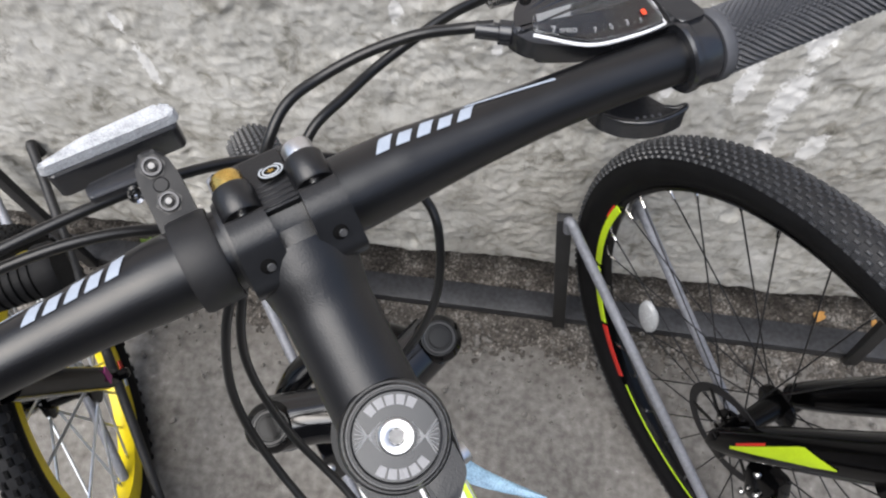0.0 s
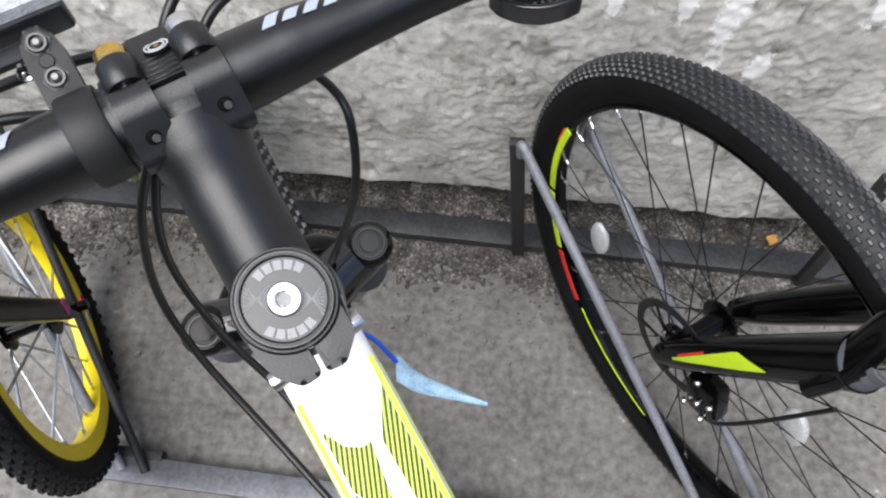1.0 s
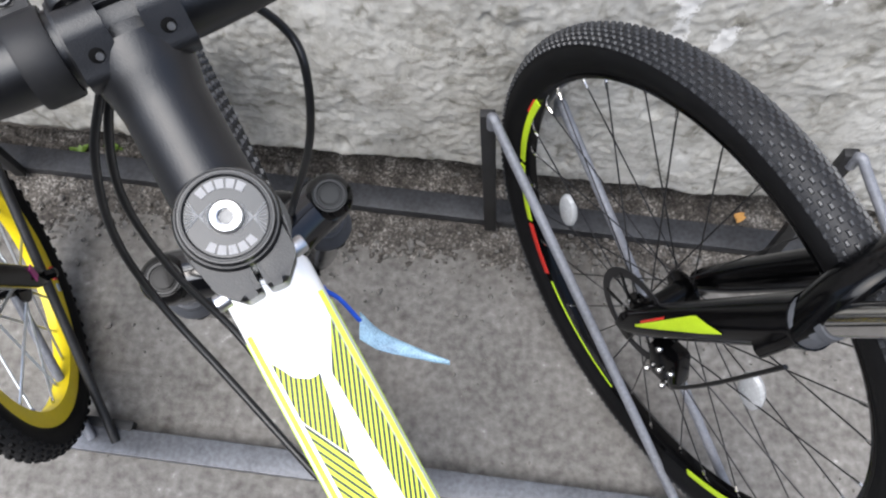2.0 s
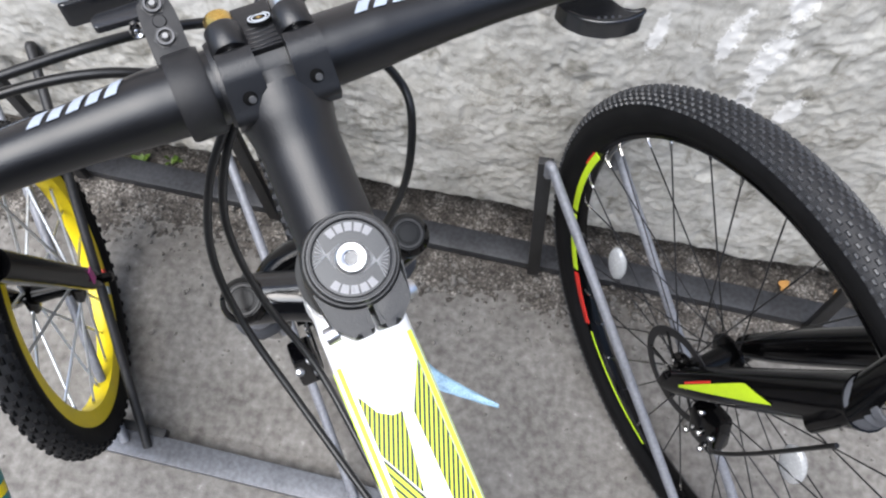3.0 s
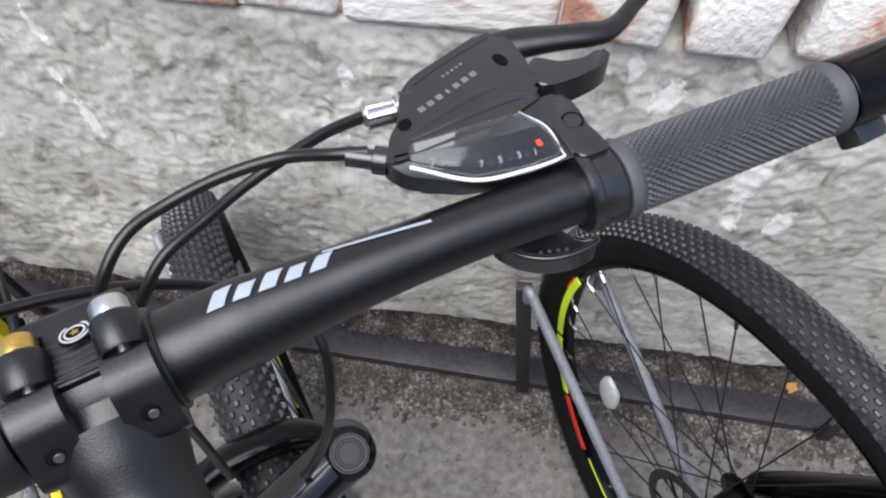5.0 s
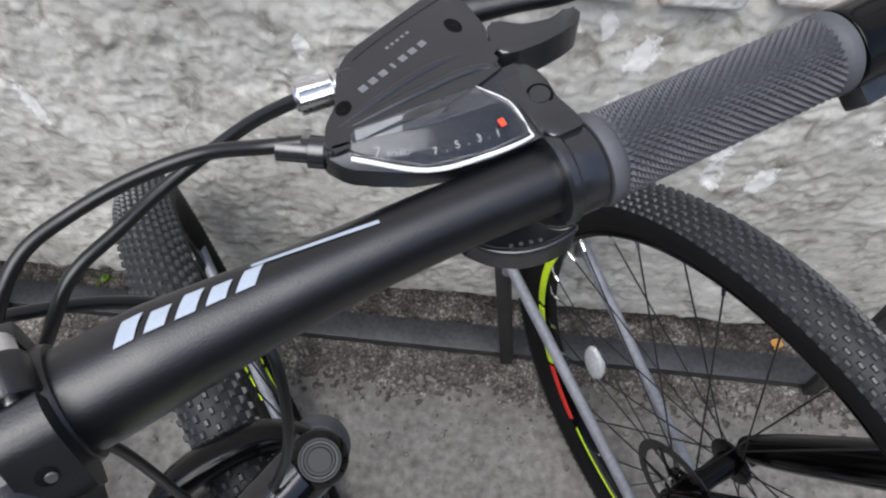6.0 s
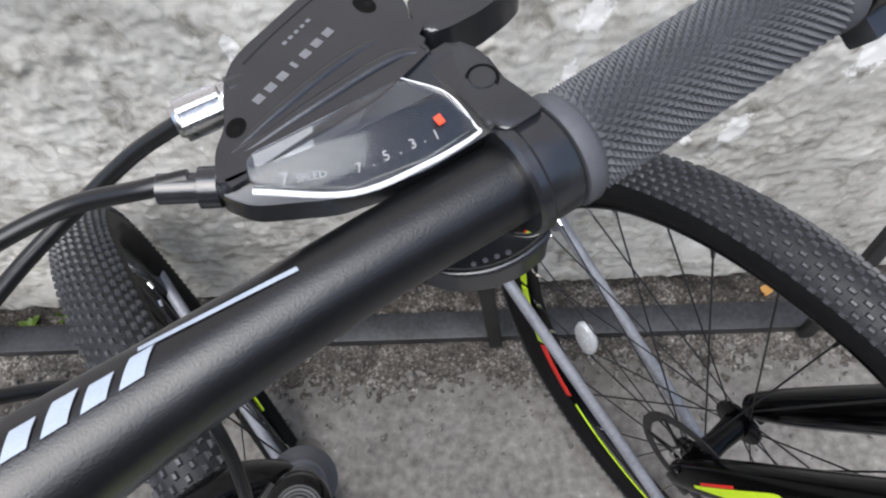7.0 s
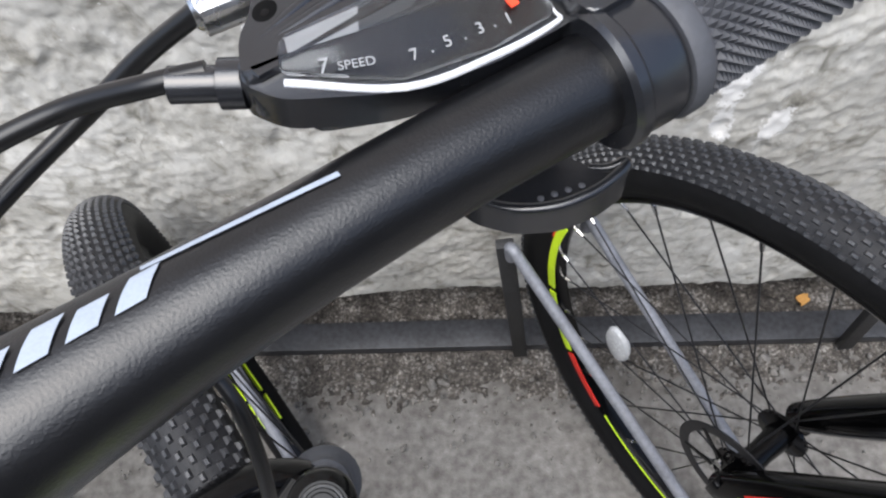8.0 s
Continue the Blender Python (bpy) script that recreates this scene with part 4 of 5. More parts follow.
# shifter and brake unit on the right
def build_shifter():
    zt = 1.0585
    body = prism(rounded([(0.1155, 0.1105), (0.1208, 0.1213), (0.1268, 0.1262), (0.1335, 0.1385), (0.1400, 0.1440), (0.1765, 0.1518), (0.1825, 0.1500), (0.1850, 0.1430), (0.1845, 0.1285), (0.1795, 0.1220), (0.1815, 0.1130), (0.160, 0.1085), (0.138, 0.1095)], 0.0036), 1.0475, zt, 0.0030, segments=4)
    tilt = Matrix.Translation((0, 0.1145, 1.0580)) @ Matrix.Rotation(radians(14), 4, "X") @ Matrix.Translation((0, -0.1130, -1.0605))
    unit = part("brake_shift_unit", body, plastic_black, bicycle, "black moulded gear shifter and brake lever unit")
    blade = prism(rounded([(0.1375, 0.1395), (0.1415, 0.1458), (0.1765, 0.1545), (0.1815, 0.1520), (0.1790, 0.1490)], 0.0025), 1.046, 1.0570, 0.0012)
    part("blade_cover", blade, plastic_black, unit, "black side cover")
    part("seam", tube([(0.1405, 0.1402, zt), (0.150, 0.1432, zt), (0.165, 0.1468, zt), (0.178, 0.1492, zt)], 0.00025, 6, 4), black_decal, unit, "dark parting seam")
    for pts, r in (([(0.1215, 0.1185, 1.0580), (0.140, 0.1222, 1.0584), (0.160, 0.1248, 1.0584), (0.1770, 0.1238, 1.0580)], 0.0016), ([(0.1215, 0.1170, 1.0580), (0.145, 0.1178, 1.0584), (0.1700, 0.1172, 1.0586), (0.1790, 0.1130, 1.0578)], 0.0018)):
        part("ridge", tube(pts, [0.0006, r, r, 0.0006], 10, 6, flat=0.5), plastic_black, unit, "low moulded ridge")
    # gear window
    dark = prism(rounded([(0.1235, 0.1072), (0.1265, 0.1125), (0.167, 0.1080), (0.1735, 0.0985), (0.1740, 0.0885), (0.160, 0.0892), (0.142, 0.0935)], 0.002), 1.050, 1.0615, 0.001)
    house = prism(rounded([(0.1150, 0.1120), (0.121, 0.1175), (0.150, 0.1165), (0.175, 0.1125), (0.191, 0.105), (0.190, 0.0865), (0.177, 0.0850), (0.158, 0.0865), (0.137, 0.0932), (0.120, 0.1035)], 0.0034), 1.0480, 1.0600, 0.0016, segments=3)
    housing = part("window_housing", house, plastic_black, unit, "sloping window housing", m=tilt)
    win = part("gear_window", dark, gloss_black, bicycle, "dark gear indicator window", m=tilt)
    pane = prism(rounded([(0.1225, 0.1070), (0.1258, 0.1132), (0.1675, 0.1086), (0.1744, 0.0990), (0.1750, 0.0876), (0.160, 0.0882), (0.141, 0.0927)], 0.002), 1.0617, 1.0632, 0.0008)
    ob = part("window_pane", pane, clear, win, "clear window pane")
    ob.visible_shadow = False
    # Opaque pale tube paints the light caught along the clear edge.
    edge = tube([(0.1226, 0.1062, 1.0600), (0.141, 0.0922, 1.0600), (0.160, 0.0877, 1.0600), (0.1745, 0.0866, 1.0602), (0.1754, 0.0885, 1.0612), (0.1746, 0.0990, 1.0625), (0.1678, 0.1086, 1.0628)], [0.0008, 0.0008, 0.0008, 0.0006, 0.0003, 0.0002, 0.00015], 8, 6)
    part("window_edge", edge, edge_glint, win, "bevelled window edge with a painted glint")
    # Grey shapes under the pane paint the sky reflected in its upper part.
    part("window_reflection", prism([(0.1275, 0.1128), (0.1262, 0.1098), (0.150, 0.1040), (0.1715, 0.1010), (0.1678, 0.1078)], 1.0615, 1.0617), dim_reflection, win, "grey sky reflection painted in the window")
    part("window_reflection", prism([(0.1275, 0.1128), (0.1262, 0.1098), (0.140, 0.1062), (0.143, 0.1108)], 1.0618, 1.0619), pale_reflection, win, "pale end of the painted window reflection")
    part("indicator", box((0.0019, 0.0025, 0.0004), pose(0.1682, 0.0940, 1.0636, 0, 0, 0), 0), red_print, win, "red gear marker")

    def text(body, x, y, size, turn, material, name="numeral"):
        cu = bpy.data.curves.new(name, "FONT")
        cu.body, cu.size, cu.extrude = body, size, 0.0001
        tmp = new("lettering", cu)
        me = bpy.data.meshes.new_from_object(tmp.evaluated_get(bpy.context.evaluated_depsgraph_get()))
        bpy.data.objects.remove(tmp)
        me.materials.append(material)
        o = new(name, me)
        o.parent = win
        o.matrix_basis = pose(x, y, 1.0635, 0, 0, turn)
        return o

    for s, x, y in (("7", 0.1440, 0.0945), (".", 0.1480, 0.0938), ("5", 0.1510, 0.0932), (".", 0.1550, 0.0925), ("3", 0.1580, 0.0919), (".", 0.1615, 0.0914), ("1", 0.1640, 0.0905)):
        text(s, x, y, 0.0036, -14, scale_print)
    text("7", 0.1280, 0.1022, 0.0046, -24, scale_print)
    text("SPEED", 0.1314, 0.1008, 0.0027, -24, scale_print, "lettering")
    # maker's mark: plain bars
    for k in range(7):
        part("mark_block", box((0.0027 if k != 3 else 0.0012, 0.0024, 0.0001), pose(0.1377 + 0.0042 * k, 0.1280 + 0.0011 * k, zt + 0.0001, 0, 0, 14.5)), faint_mark, unit)
    for k in range(5):
        part("mark_block", box((0.0013, 0.0011, 0.0001), pose(0.1525 + 0.0022 * k, 0.1390 + 0.0006 * k, zt + 0.0001, 0, 0, 14.5)), faint_mark, unit)
    for x, y, turn, long in ((0.1288, 0.1243, 40, 1.25), (0.1758, 0.1362, 100, 1.5)):
        at = pose(x, y, zt, 0, 0, turn) @ Matrix.Diagonal((long, 1, 1, 1))
        # No hollow is cut: a flush black disc paints the well's shade.
        part("screw_well_shade", lathe([(0.0, 0.0002), (0.0022, 0.0002), (0.0025, 0.0), (0.0, -0.001)], 24), hollow_badge_black, unit, "flat black disc painting a screw well's shade", m=at)
        part("screw", lathe([(0.0, 0.00028), (0.0004, 0.00035), (0.0009, 0.00028), (0.0, 0.0001)], 12), gloss_black, unit, "small black screw", m=at @ pose(-0.0006, -0.0004, 0))
    # lower shell and thumb lever
    shell = prism(rounded([(0.124, 0.109), (0.130, 0.118), (0.150, 0.126), (0.182, 0.115), (0.180, 0.098), (0.165, 0.0945), (0.143, 0.098)], 0.006), 1.038, 1.048, 0.004)
    part("lower_shell", shell, plastic_black, unit, "black lower shell")
    thumb = prism(rounded([(0.150, 0.098), (0.1510, 0.0890), (0.1568, 0.0800), (0.1660, 0.0733), (0.1760, 0.0704), (0.1855, 0.0704), (0.1885, 0.0728), (0.1828, 0.0750), (0.1792, 0.0800), (0.176, 0.090), (0.165, 0.098)], 0.003), 0.997, 1.0075, 0.0014)
    lever = part("thumb_lever", thumb, plastic_black, bicycle, "black thumb shift lever")
    part("rim", tube([(0.1525, 0.0892, 1.0066), (0.1582, 0.0808, 1.0070), (0.1666, 0.0748, 1.0072), (0.1760, 0.0720, 1.0076), (0.1845, 0.0718, 1.0084), (0.1872, 0.0732, 1.0086), (0.1832, 0.0750, 1.0076), (0.1800, 0.0785, 1.0068)], [0.0012, 0.0016, 0.0017, 0.0017, 0.0016, 0.0014, 0.0012, 0.001], 10, 6), plastic_black, lever, "raised rounded rim")
    for k in range(7):
        part("grip_dot", lathe([(0, 0.0005), (0.0006, 0.0003), (0.0009, 0), (0, -0.0004)], 8), rubber_grip, lever, m=pose(0.1645 + 0.0034 * (k % 4) + 0.0017 * (k // 4), 0.0790 - 0.0012 * (k % 4) - 0.0036 * (k // 4), 1.0075))
    # bar clamp
    a, d, _ = bar_at(0.1762)
    b, _, _ = bar_at(0.1902)
    n = (b - a).length
    band = lathe([(0.0112, 0), (0.0150, 0), (0.0160, 0.0012), (0.0160, 0.0035), (0.0150, 0.0046), (0.0150, n - 0.002), (0.0144, n), (0.0112, n)], 40, closed=True, m=aim(a, b))
    part("bar_clamp", band, plastic_black, unit, "black bar clamp")
    bridge = prism(rounded([(0.176, 0.114), (0.1870, 0.1135), (0.1900, 0.1060), (0.1885, 0.096), (0.1895, 0.0890), (0.1900, 0.0815), (0.1780, 0.0822), (0.1770, 0.0903)], 0.0022), 1.036, 1.0562, 0.0009)
    part("clamp_bridge", bridge, plastic_black, unit, "black clamp cover flap")
    part("bolt_cap", lathe([(0, 0.0004), (0.0033, 0.0004), (0.0036, 0), (0, -0.001)], 24), plastic_black, unit, m=pose(0.1845, 0.0985, 1.0562))
    part("cap_groove", tube([(0.1845 + 0.0040 * math.cos(radians(a)), 0.0985 + 0.0040 * math.sin(radians(a)), 1.0563) for a in range(-70, 141, 15)], 0.00035, 6, 1, curved=False), hollow_badge_black, unit, "dark round groove")
    # barrel adjuster
    a, b = Vector((0.1350, 0.1372, 1.0530)), Vector((0.1190, 0.1397, 1.0535))
    rim_line = [((0.0058 if (k // 2) % 2 else 0.0052) * math.cos(radians(360 * k / 32)), (0.0058 if (k // 2) % 2 else 0.0052) * math.sin(radians(360 * k / 32))) for k in range(32)]
    part("lock_nut", lathe([(0.0, -0.004), (0.0056, -0.004), (0.0060, -0.003), (0.0060, 0.001), (0.0052, 0.0016), (0.0, 0.0016)], 12, m=aim(a, b)), plastic_black, unit, "black lock nut")
    part("barrel_adjuster", prism(rim_line, 0.0045, 0.0155, 0.0004, aim(a, b)), bright_alloy, unit, "knurled silver barrel adjuster")
    part("adjuster_tip", lathe([(0.0, 0.0), (0.0050, 0.0), (0.0050, 0.0035), (0.0044, 0.004), (0.0044, 0.0158), (0.0036, 0.0168), (0.0, 0.0168)], 24, m=aim(a, b)), bright_alloy, unit)
    part("cable_collar", lathe([(0.0, -0.002), (0.0052, -0.002), (0.0052, 0.003), (0.0038, 0.0035), (0.0038, 0.013), (0.0, 0.013)], 20), plastic_black, unit, m=aim((0.1165, 0.119, 1.051), (0.104, 0.1275, 1.0525)))
    # brake lever blade and the finger lever beneath
    lever = tube([(0.178, 0.1485, 1.052), (0.190, 0.1455, 1.053), (0.204, 0.1400, 1.054), (0.2165, 0.1355, 1.054), (0.2240, 0.1338, 1.054), (0.2327, 0.1358, 1.054), (0.2425, 0.1408, 1.054), (0.2530, 0.1462, 1.054), (0.2605, 0.1515, 1.054), (0.2640, 0.1590, 1.054), (0.270, 0.168, 1.054), (0.30, 0.176, 1.054)], [0.0075, 0.0075, 0.0062, 0.0060, 0.0052, 0.0040, 0.0036, 0.0040, 0.0050, 0.0046, 0.005, 0.006], 16, 6, flat=0.7)
    part("brake_lever", lever, satin_black, unit, "black brake lever")
    finger = prism(rounded([(0.1855, 0.1313), (0.1818, 0.1219), (0.1830, 0.1172), (0.1885, 0.1155), (0.1974, 0.1146), (0.2069, 0.1153), (0.2139, 0.1170), (0.2164, 0.1212), (0.2131, 0.1240), (0.2054, 0.1222), (0.1959, 0.1249), (0.1898, 0.1308)], 0.0022), 1.0455, 1.0580, 0.0012)
    part("finger_lever", finger, plastic_black, unit, "black release lever")


build_shifter()


# ---- the lamp clamped on the bar ----
def build_lamp():
    lamp = empty("bicycle_light", BIKE, "black bicycle lamp with a clear prismatic top, clamped on the handlebar", "bike light")
    band = lathe([(0.0160, -0.0075), (0.0182, -0.0075), (0.0188, -0.006), (0.0188, 0.006), (0.0182, 0.0075), (0.0160, 0.0075)], 44, closed=True, m=pose(-0.0325, 0.089, 1.037) @ AXLE)
    part("clamp_band", band, matte_plastic, lamp, "black plastic clamp band")
    arm = prism(rounded([(-0.0385, 0.092), (-0.0235, 0.092), (-0.0235, 0.118), (-0.0255, 0.1265), (-0.031, 0.130), (-0.0365, 0.1265), (-0.0385, 0.118)], 0.004), -0.007, 0.0, 0.0015)
    tip = Matrix.Translation((-0.0035, 0.0945, 1.0465)) @ Matrix.Rotation(radians(24), 4, "X") @ Matrix.Translation((0, -0.092, 0))
    arm_ob = part("bracket_arm", arm, matte_plastic, lamp, "black bracket arm", m=tip)
    part("arm_dimple", lathe([(0, 0.0006), (0.0025, 0.0006), (0.003, 0), (0, 0)], 18), matte_plastic, arm_ob, m=pose(-0.031, 0.1145, 0))
    for y in (0.1220, 0.1075):
        part("nut_recess", hexagon(0.0050, 0.0004), black_decal, arm_ob, m=pose(-0.031, y, 0.0))
        part("nut", lathe([(0.0026, 0.0), (0.0040, 0.0), (0.0040, 0.0012), (0.0036, 0.0016), (0.0028, 0.0016), (0.0026, 0.0012)], 24, closed=True), dark_nut, arm_ob, "dark steel nut", m=pose(-0.031, y, 0.0))
        part("bolt_end", lathe([(0, 0.0022), (0.0012, 0.0022), (0.0019, 0.0014), (0.0019, 0), (0, 0)], 14), dull_steel, arm_ob, "steel bolt end", m=pose(-0.031, y, 0.0))
    outline = rounded([(-0.0725, 0.1393), (-0.0535, 0.1440), (-0.0225, 0.1452), (-0.0172, 0.1412), (-0.0190, 0.1368), (-0.0700, 0.1372)], 0.002)
    part("lamp_body", prism([(-0.045 + (x + 0.045) * 0.93, y - 0.002) for x, y in outline], 1.0475, 1.0593, 0.001), plastic_black, lamp, "black lamp body")
    part("lamp_lens", prism(outline, 1.0595, 1.0642, 0.0014, top=0.97), frosted, lamp, "clear prismatic lens")
    part("mount_plate", prism(rounded([(-0.060, 0.1225), (-0.034, 0.1215), (-0.034, 0.131), (-0.060, 0.130)], 0.002), 1.0520, 1.0550, 0.001), plastic_black, lamp, "dark mounting plate")
    part("screw", lathe([(0, 0.0035), (0.0012, 0.003), (0.0024, 0.0035), (0.0030, 0.002), (0.0030, 0), (0, 0)], 16), chrome, lamp, "chromed screw", m=aim((-0.0450, 0.1220, 1.0485), (-0.0440, 0.1100, 1.0545)))


build_lamp()


# ---- the black bicycle with lime and red decals ----
def build_black_bike():
    m = pose(0.341, 0.228, 0, 0, 2.3, 34.9)
    bike = empty("bicycle", m, "black mountain bike with lime and red decals, in a rack", "bicycle")
    hz = 0.3695
    for sx in (-1, 1):
        p0, p1, p2, d = fork_leg(bike, sx * 0.066 if sx > 0 else -0.053, (-0.003, hz), 68, 0.325, hz + 0.50, 0.0, gloss_black, sx < 0, (0.015, 0.018, 0.0215, 0.025, 0.0265))
        part("dropout", box((0.012, 0.030, 0.034), pose(sx * 0.062, -0.004, hz), 0.004), gloss_black, bike)
        part("fork_crown", tube([p2, Vector((0, p2.y - 0.015, p2.z + 0.01))], [0.022, 0.024], 18, curved=False), gloss_black, bike, "gloss black fork crown")
        if sx < 0:
            leg_m = aim(p0, p1) @ Matrix.Rotation(radians(32), 4, "Z")

            def wedge(rows, material, label):
                """A decal on the leg: rows of (height, from angle, to angle)."""
                bm = bmesh.new()
                ring = []
                for z, lo, hi in rows:
                    r = float(np.interp(z, [0, 0.03, 0.1, 0.285, 0.325], [0.0165, 0.0185, 0.0219, 0.0254, 0.0268]))
                    ring.append([bm.verts.new(leg_m @ Vector((k * math.cos(radians(lo + (hi - lo) * i / 8)), k * math.sin(radians(lo + (hi - lo) * i / 8)), z))) for k in (r + 0.0007, r - 0.001) for i in range(9)])
                for a, b in zip(ring, ring[1:]):
                    for i in range(8):
                        bm.faces.new((a[i], a[i + 1], b[i + 1], b[i]))
                part("fork_decal", bm, material, bike, label)

            wedge([(0.045 + 0.01 * k, 131 - 1.8 * k, 140 + 0.9 * k) for k in range(14)] + [(0.185, 108, 153), (0.205, 128, 153), (0.225, 150, 153)], lime_decal, "lime fork decal")
            wedge([(0.060 + 0.01 * k, 119 - 1.8 * k, 127 - 1.8 * k) for k in range(7)], red_decal, "red fork decal")
    y1, z1 = p1.y, p1.z
    part("fork_arch", tube([(-0.066, y1 + 0.01, z1 - 0.06), (-0.063, y1 + 0.006, z1 - 0.005), (-0.040, y1 + 0.008, z1 + 0.045), (0, y1 + 0.008, z1 + 0.062), (0.040, y1 + 0.008, z1 + 0.045), (0.063, y1 + 0.006, z1 - 0.005), (0.066, y1 + 0.01, z1 - 0.06)], [0.018, 0.020, 0.022, 0.022, 0.022, 0.020, 0.018], 16, 6, flat=0.6), gloss_black, bike, "gloss black fork arch")
    part("steerer", tube([Vector((0, p2.y - 0.015, p2.z)), Vector((0, p2.y - 0.015, p2.z)) + d * 0.12], 0.022, 20, curved=False), gloss_black, bike, "black head tube")
    build_wheel(bike, pose(0, 0, hz), 0.3680, 0.0252, 0.314, gloss_black, spoke_dark, 32,
                [(77, 104, -0.0095, 0.001, -1, lime_decal), (97, 103, 0.0015, 0.004, -1, red_decal), (54, 75, -0.0095, 0.001, -1, lime_decal), (35, 52.5, -0.0095, 0.001, -1, red_decal),
                 (-78, -40, -0.0095, 0.001, -1, lime_decal), (-100, -82, -0.0095, 0.001, -1, red_decal), (-6, 32, -0.009, -0.0083, -1, lime_decal)],
                (11, 176, 0.0018, 0.0036, 0.0024), reflectors=((76, 0.193), (-114, 0.163)), rim_d=0.009)
    # brake caliper
    cal = part("brake_caliper", box((0.030, 0.045, 0.060), pose(-0.050, -0.070, hz + 0.015, -24, 0, 0), 0.008), gloss_black, bike, "black disc brake caliper")
    for y, z in ((-0.055, 0.050), (-0.085, 0.035), (-0.060, -0.012), (-0.088, -0.005), (-0.072, 0.015)):
        part("caliper_bolt", lathe([(0, 0.005), (0.0035, 0.005), (0.0045, 0.003), (0.0045, 0), (0, 0)], 12), chrome, cal, m=pose(-0.066, y, hz + z, 0, -90, 0))
    part("cable", tube([(-0.062, -0.085, hz + 0.02), (-0.086, -0.100, hz + 0.06), (-0.088, -0.120, hz + 0.14), (-0.082, -0.145, hz + 0.27)], 0.0025, 10), cable_black, bike)
    part("cable", tube([(0.05, -0.10, hz + 0.42), (0.07, -0.02, hz + 0.46), (0.10, 0.0, hz + 0.44), (0.13, -0.06, hz + 0.42), (0.11, -0.16, hz + 0.46)], 0.0027, 10), cable_black, bike)
    return bike


build_black_bike()


# ---- the bicycle with the yellow rim ----
def build_yellow_bike():
    m = pose(-0.585, 0.208, 0, 0, 0, 27)
    bike = empty("bicycle", m, "small bicycle with yellow front rim and knobbly tyre, in rack", "bicycle")
    hz, r = 0.256, 0.256
    for sx in (-1, 1):
        p0 = Vector((sx * 0.058, 0, hz))
        d = Vector((0, -math.cos(radians(68)), math.sin(radians(68))))
        leg = part("fork_leg", tube([p0 - d * 0.01, p0 + d * 0.03, p0 + d * 0.16, p0 + d * 0.32], [0.012, 0.017, 0.018, 0.020], 18, 4), gloss_black, bike, "gloss black fork leg")
        part("axle_nut", lathe([(0, 0.020), (0.006, 0.020), (0.009, 0.016), (0.009, 0), (0, 0)], 6), gloss_black, leg, m=aim(p0, p0 + Vector((sx, 0, 0))) @ pose(0, 0, 0.008))
        part("fork_print", box((0.002, 0.014, 0.022), pose(sx * 0.0755, -0.022, hz + 0.055, -22, 0, 0)), magenta, leg)
    part("fork_crown", tube([(-0.06, -0.125, hz + 0.31), (0, -0.128, hz + 0.33), (0.06, -0.125, hz + 0.31)], 0.022, 16, 5), gloss_black, bike, "gloss black fork crown")
    part("steerer", tube([(0, -0.128, hz + 0.33), (0, -0.165, 0.69), (0, -0.206, 0.83)], 0.016, 16, 3), gloss_black, bike, "black steering column")
    down = part("down_tube", tube([(0, -0.140, 0.640), (0, -0.25, 0.545), (0, -0.36, 0.445), (0, -0.62, 0.28)], [0.022, 0.022, 0.022, 0.022], 20, 5), teal_paint, bike, "teal down tube with yellow bands")
    for f in (0.30, 0.44, 0.52, 0.60):
        q = Vector((0, -0.25, 0.545)).lerp(Vector((0, -0.36, 0.445)), 2 * f - 0.4)
        part("band", lathe([(0.0221, -0.006), (0.0227, -0.006), (0.0227, 0.006), (0.0221, 0.006)], 24, closed=True), yellow if f != 0.44 else black_decal, down, m=aim(q, q + Vector((0, -0.11, -0.10))))
    part("handlebar", tube([(-0.25, -0.206, 0.838), (-0.1, -0.206, 0.838), (0.1, -0.206, 0.838), (0.244, -0.206, 0.838)], 0.011, 16, 3), satin_black, bike, "black handlebar")
    for sx in (-1, 1):
        line = [(0.0, 0.0), (0.0145, 0.0)]
        for k in range(17):
            z = 0.003 + 0.0062 * k
            line += [(0.0165, z), (0.0165, z + 0.0040), (0.0148, z + 0.0046), (0.0148, z + 0.0058)]
        line += [(0.0195, 0.109), (0.0200, 0.111), (0.0200, 0.120), (0.0185, 0.123), (0.0, 0.123)]
        part("grip", lathe(line, 36, m=aim((sx * 0.125, -0.206, 0.838), (sx * 0.25, -0.206, 0.838))), rubber_tyre, bike, "black ribbed rubber grip")
    build_wheel(bike, pose(0, 0, hz), r, 0.023, 0.208, yellow, spoke_bright, 20,
                [(27, 34, -0.014, 0.0, 1, red_decal), (21, 25, -0.012, -0.002, 1, white_print)], (7, 64, 0.0032, 0.0055, 0.0032), spoke_r=0.0022, disc=False, tread_mat=rubber_tyre, rim_w=0.016, rim_d=0.021)


build_yellow_bike()


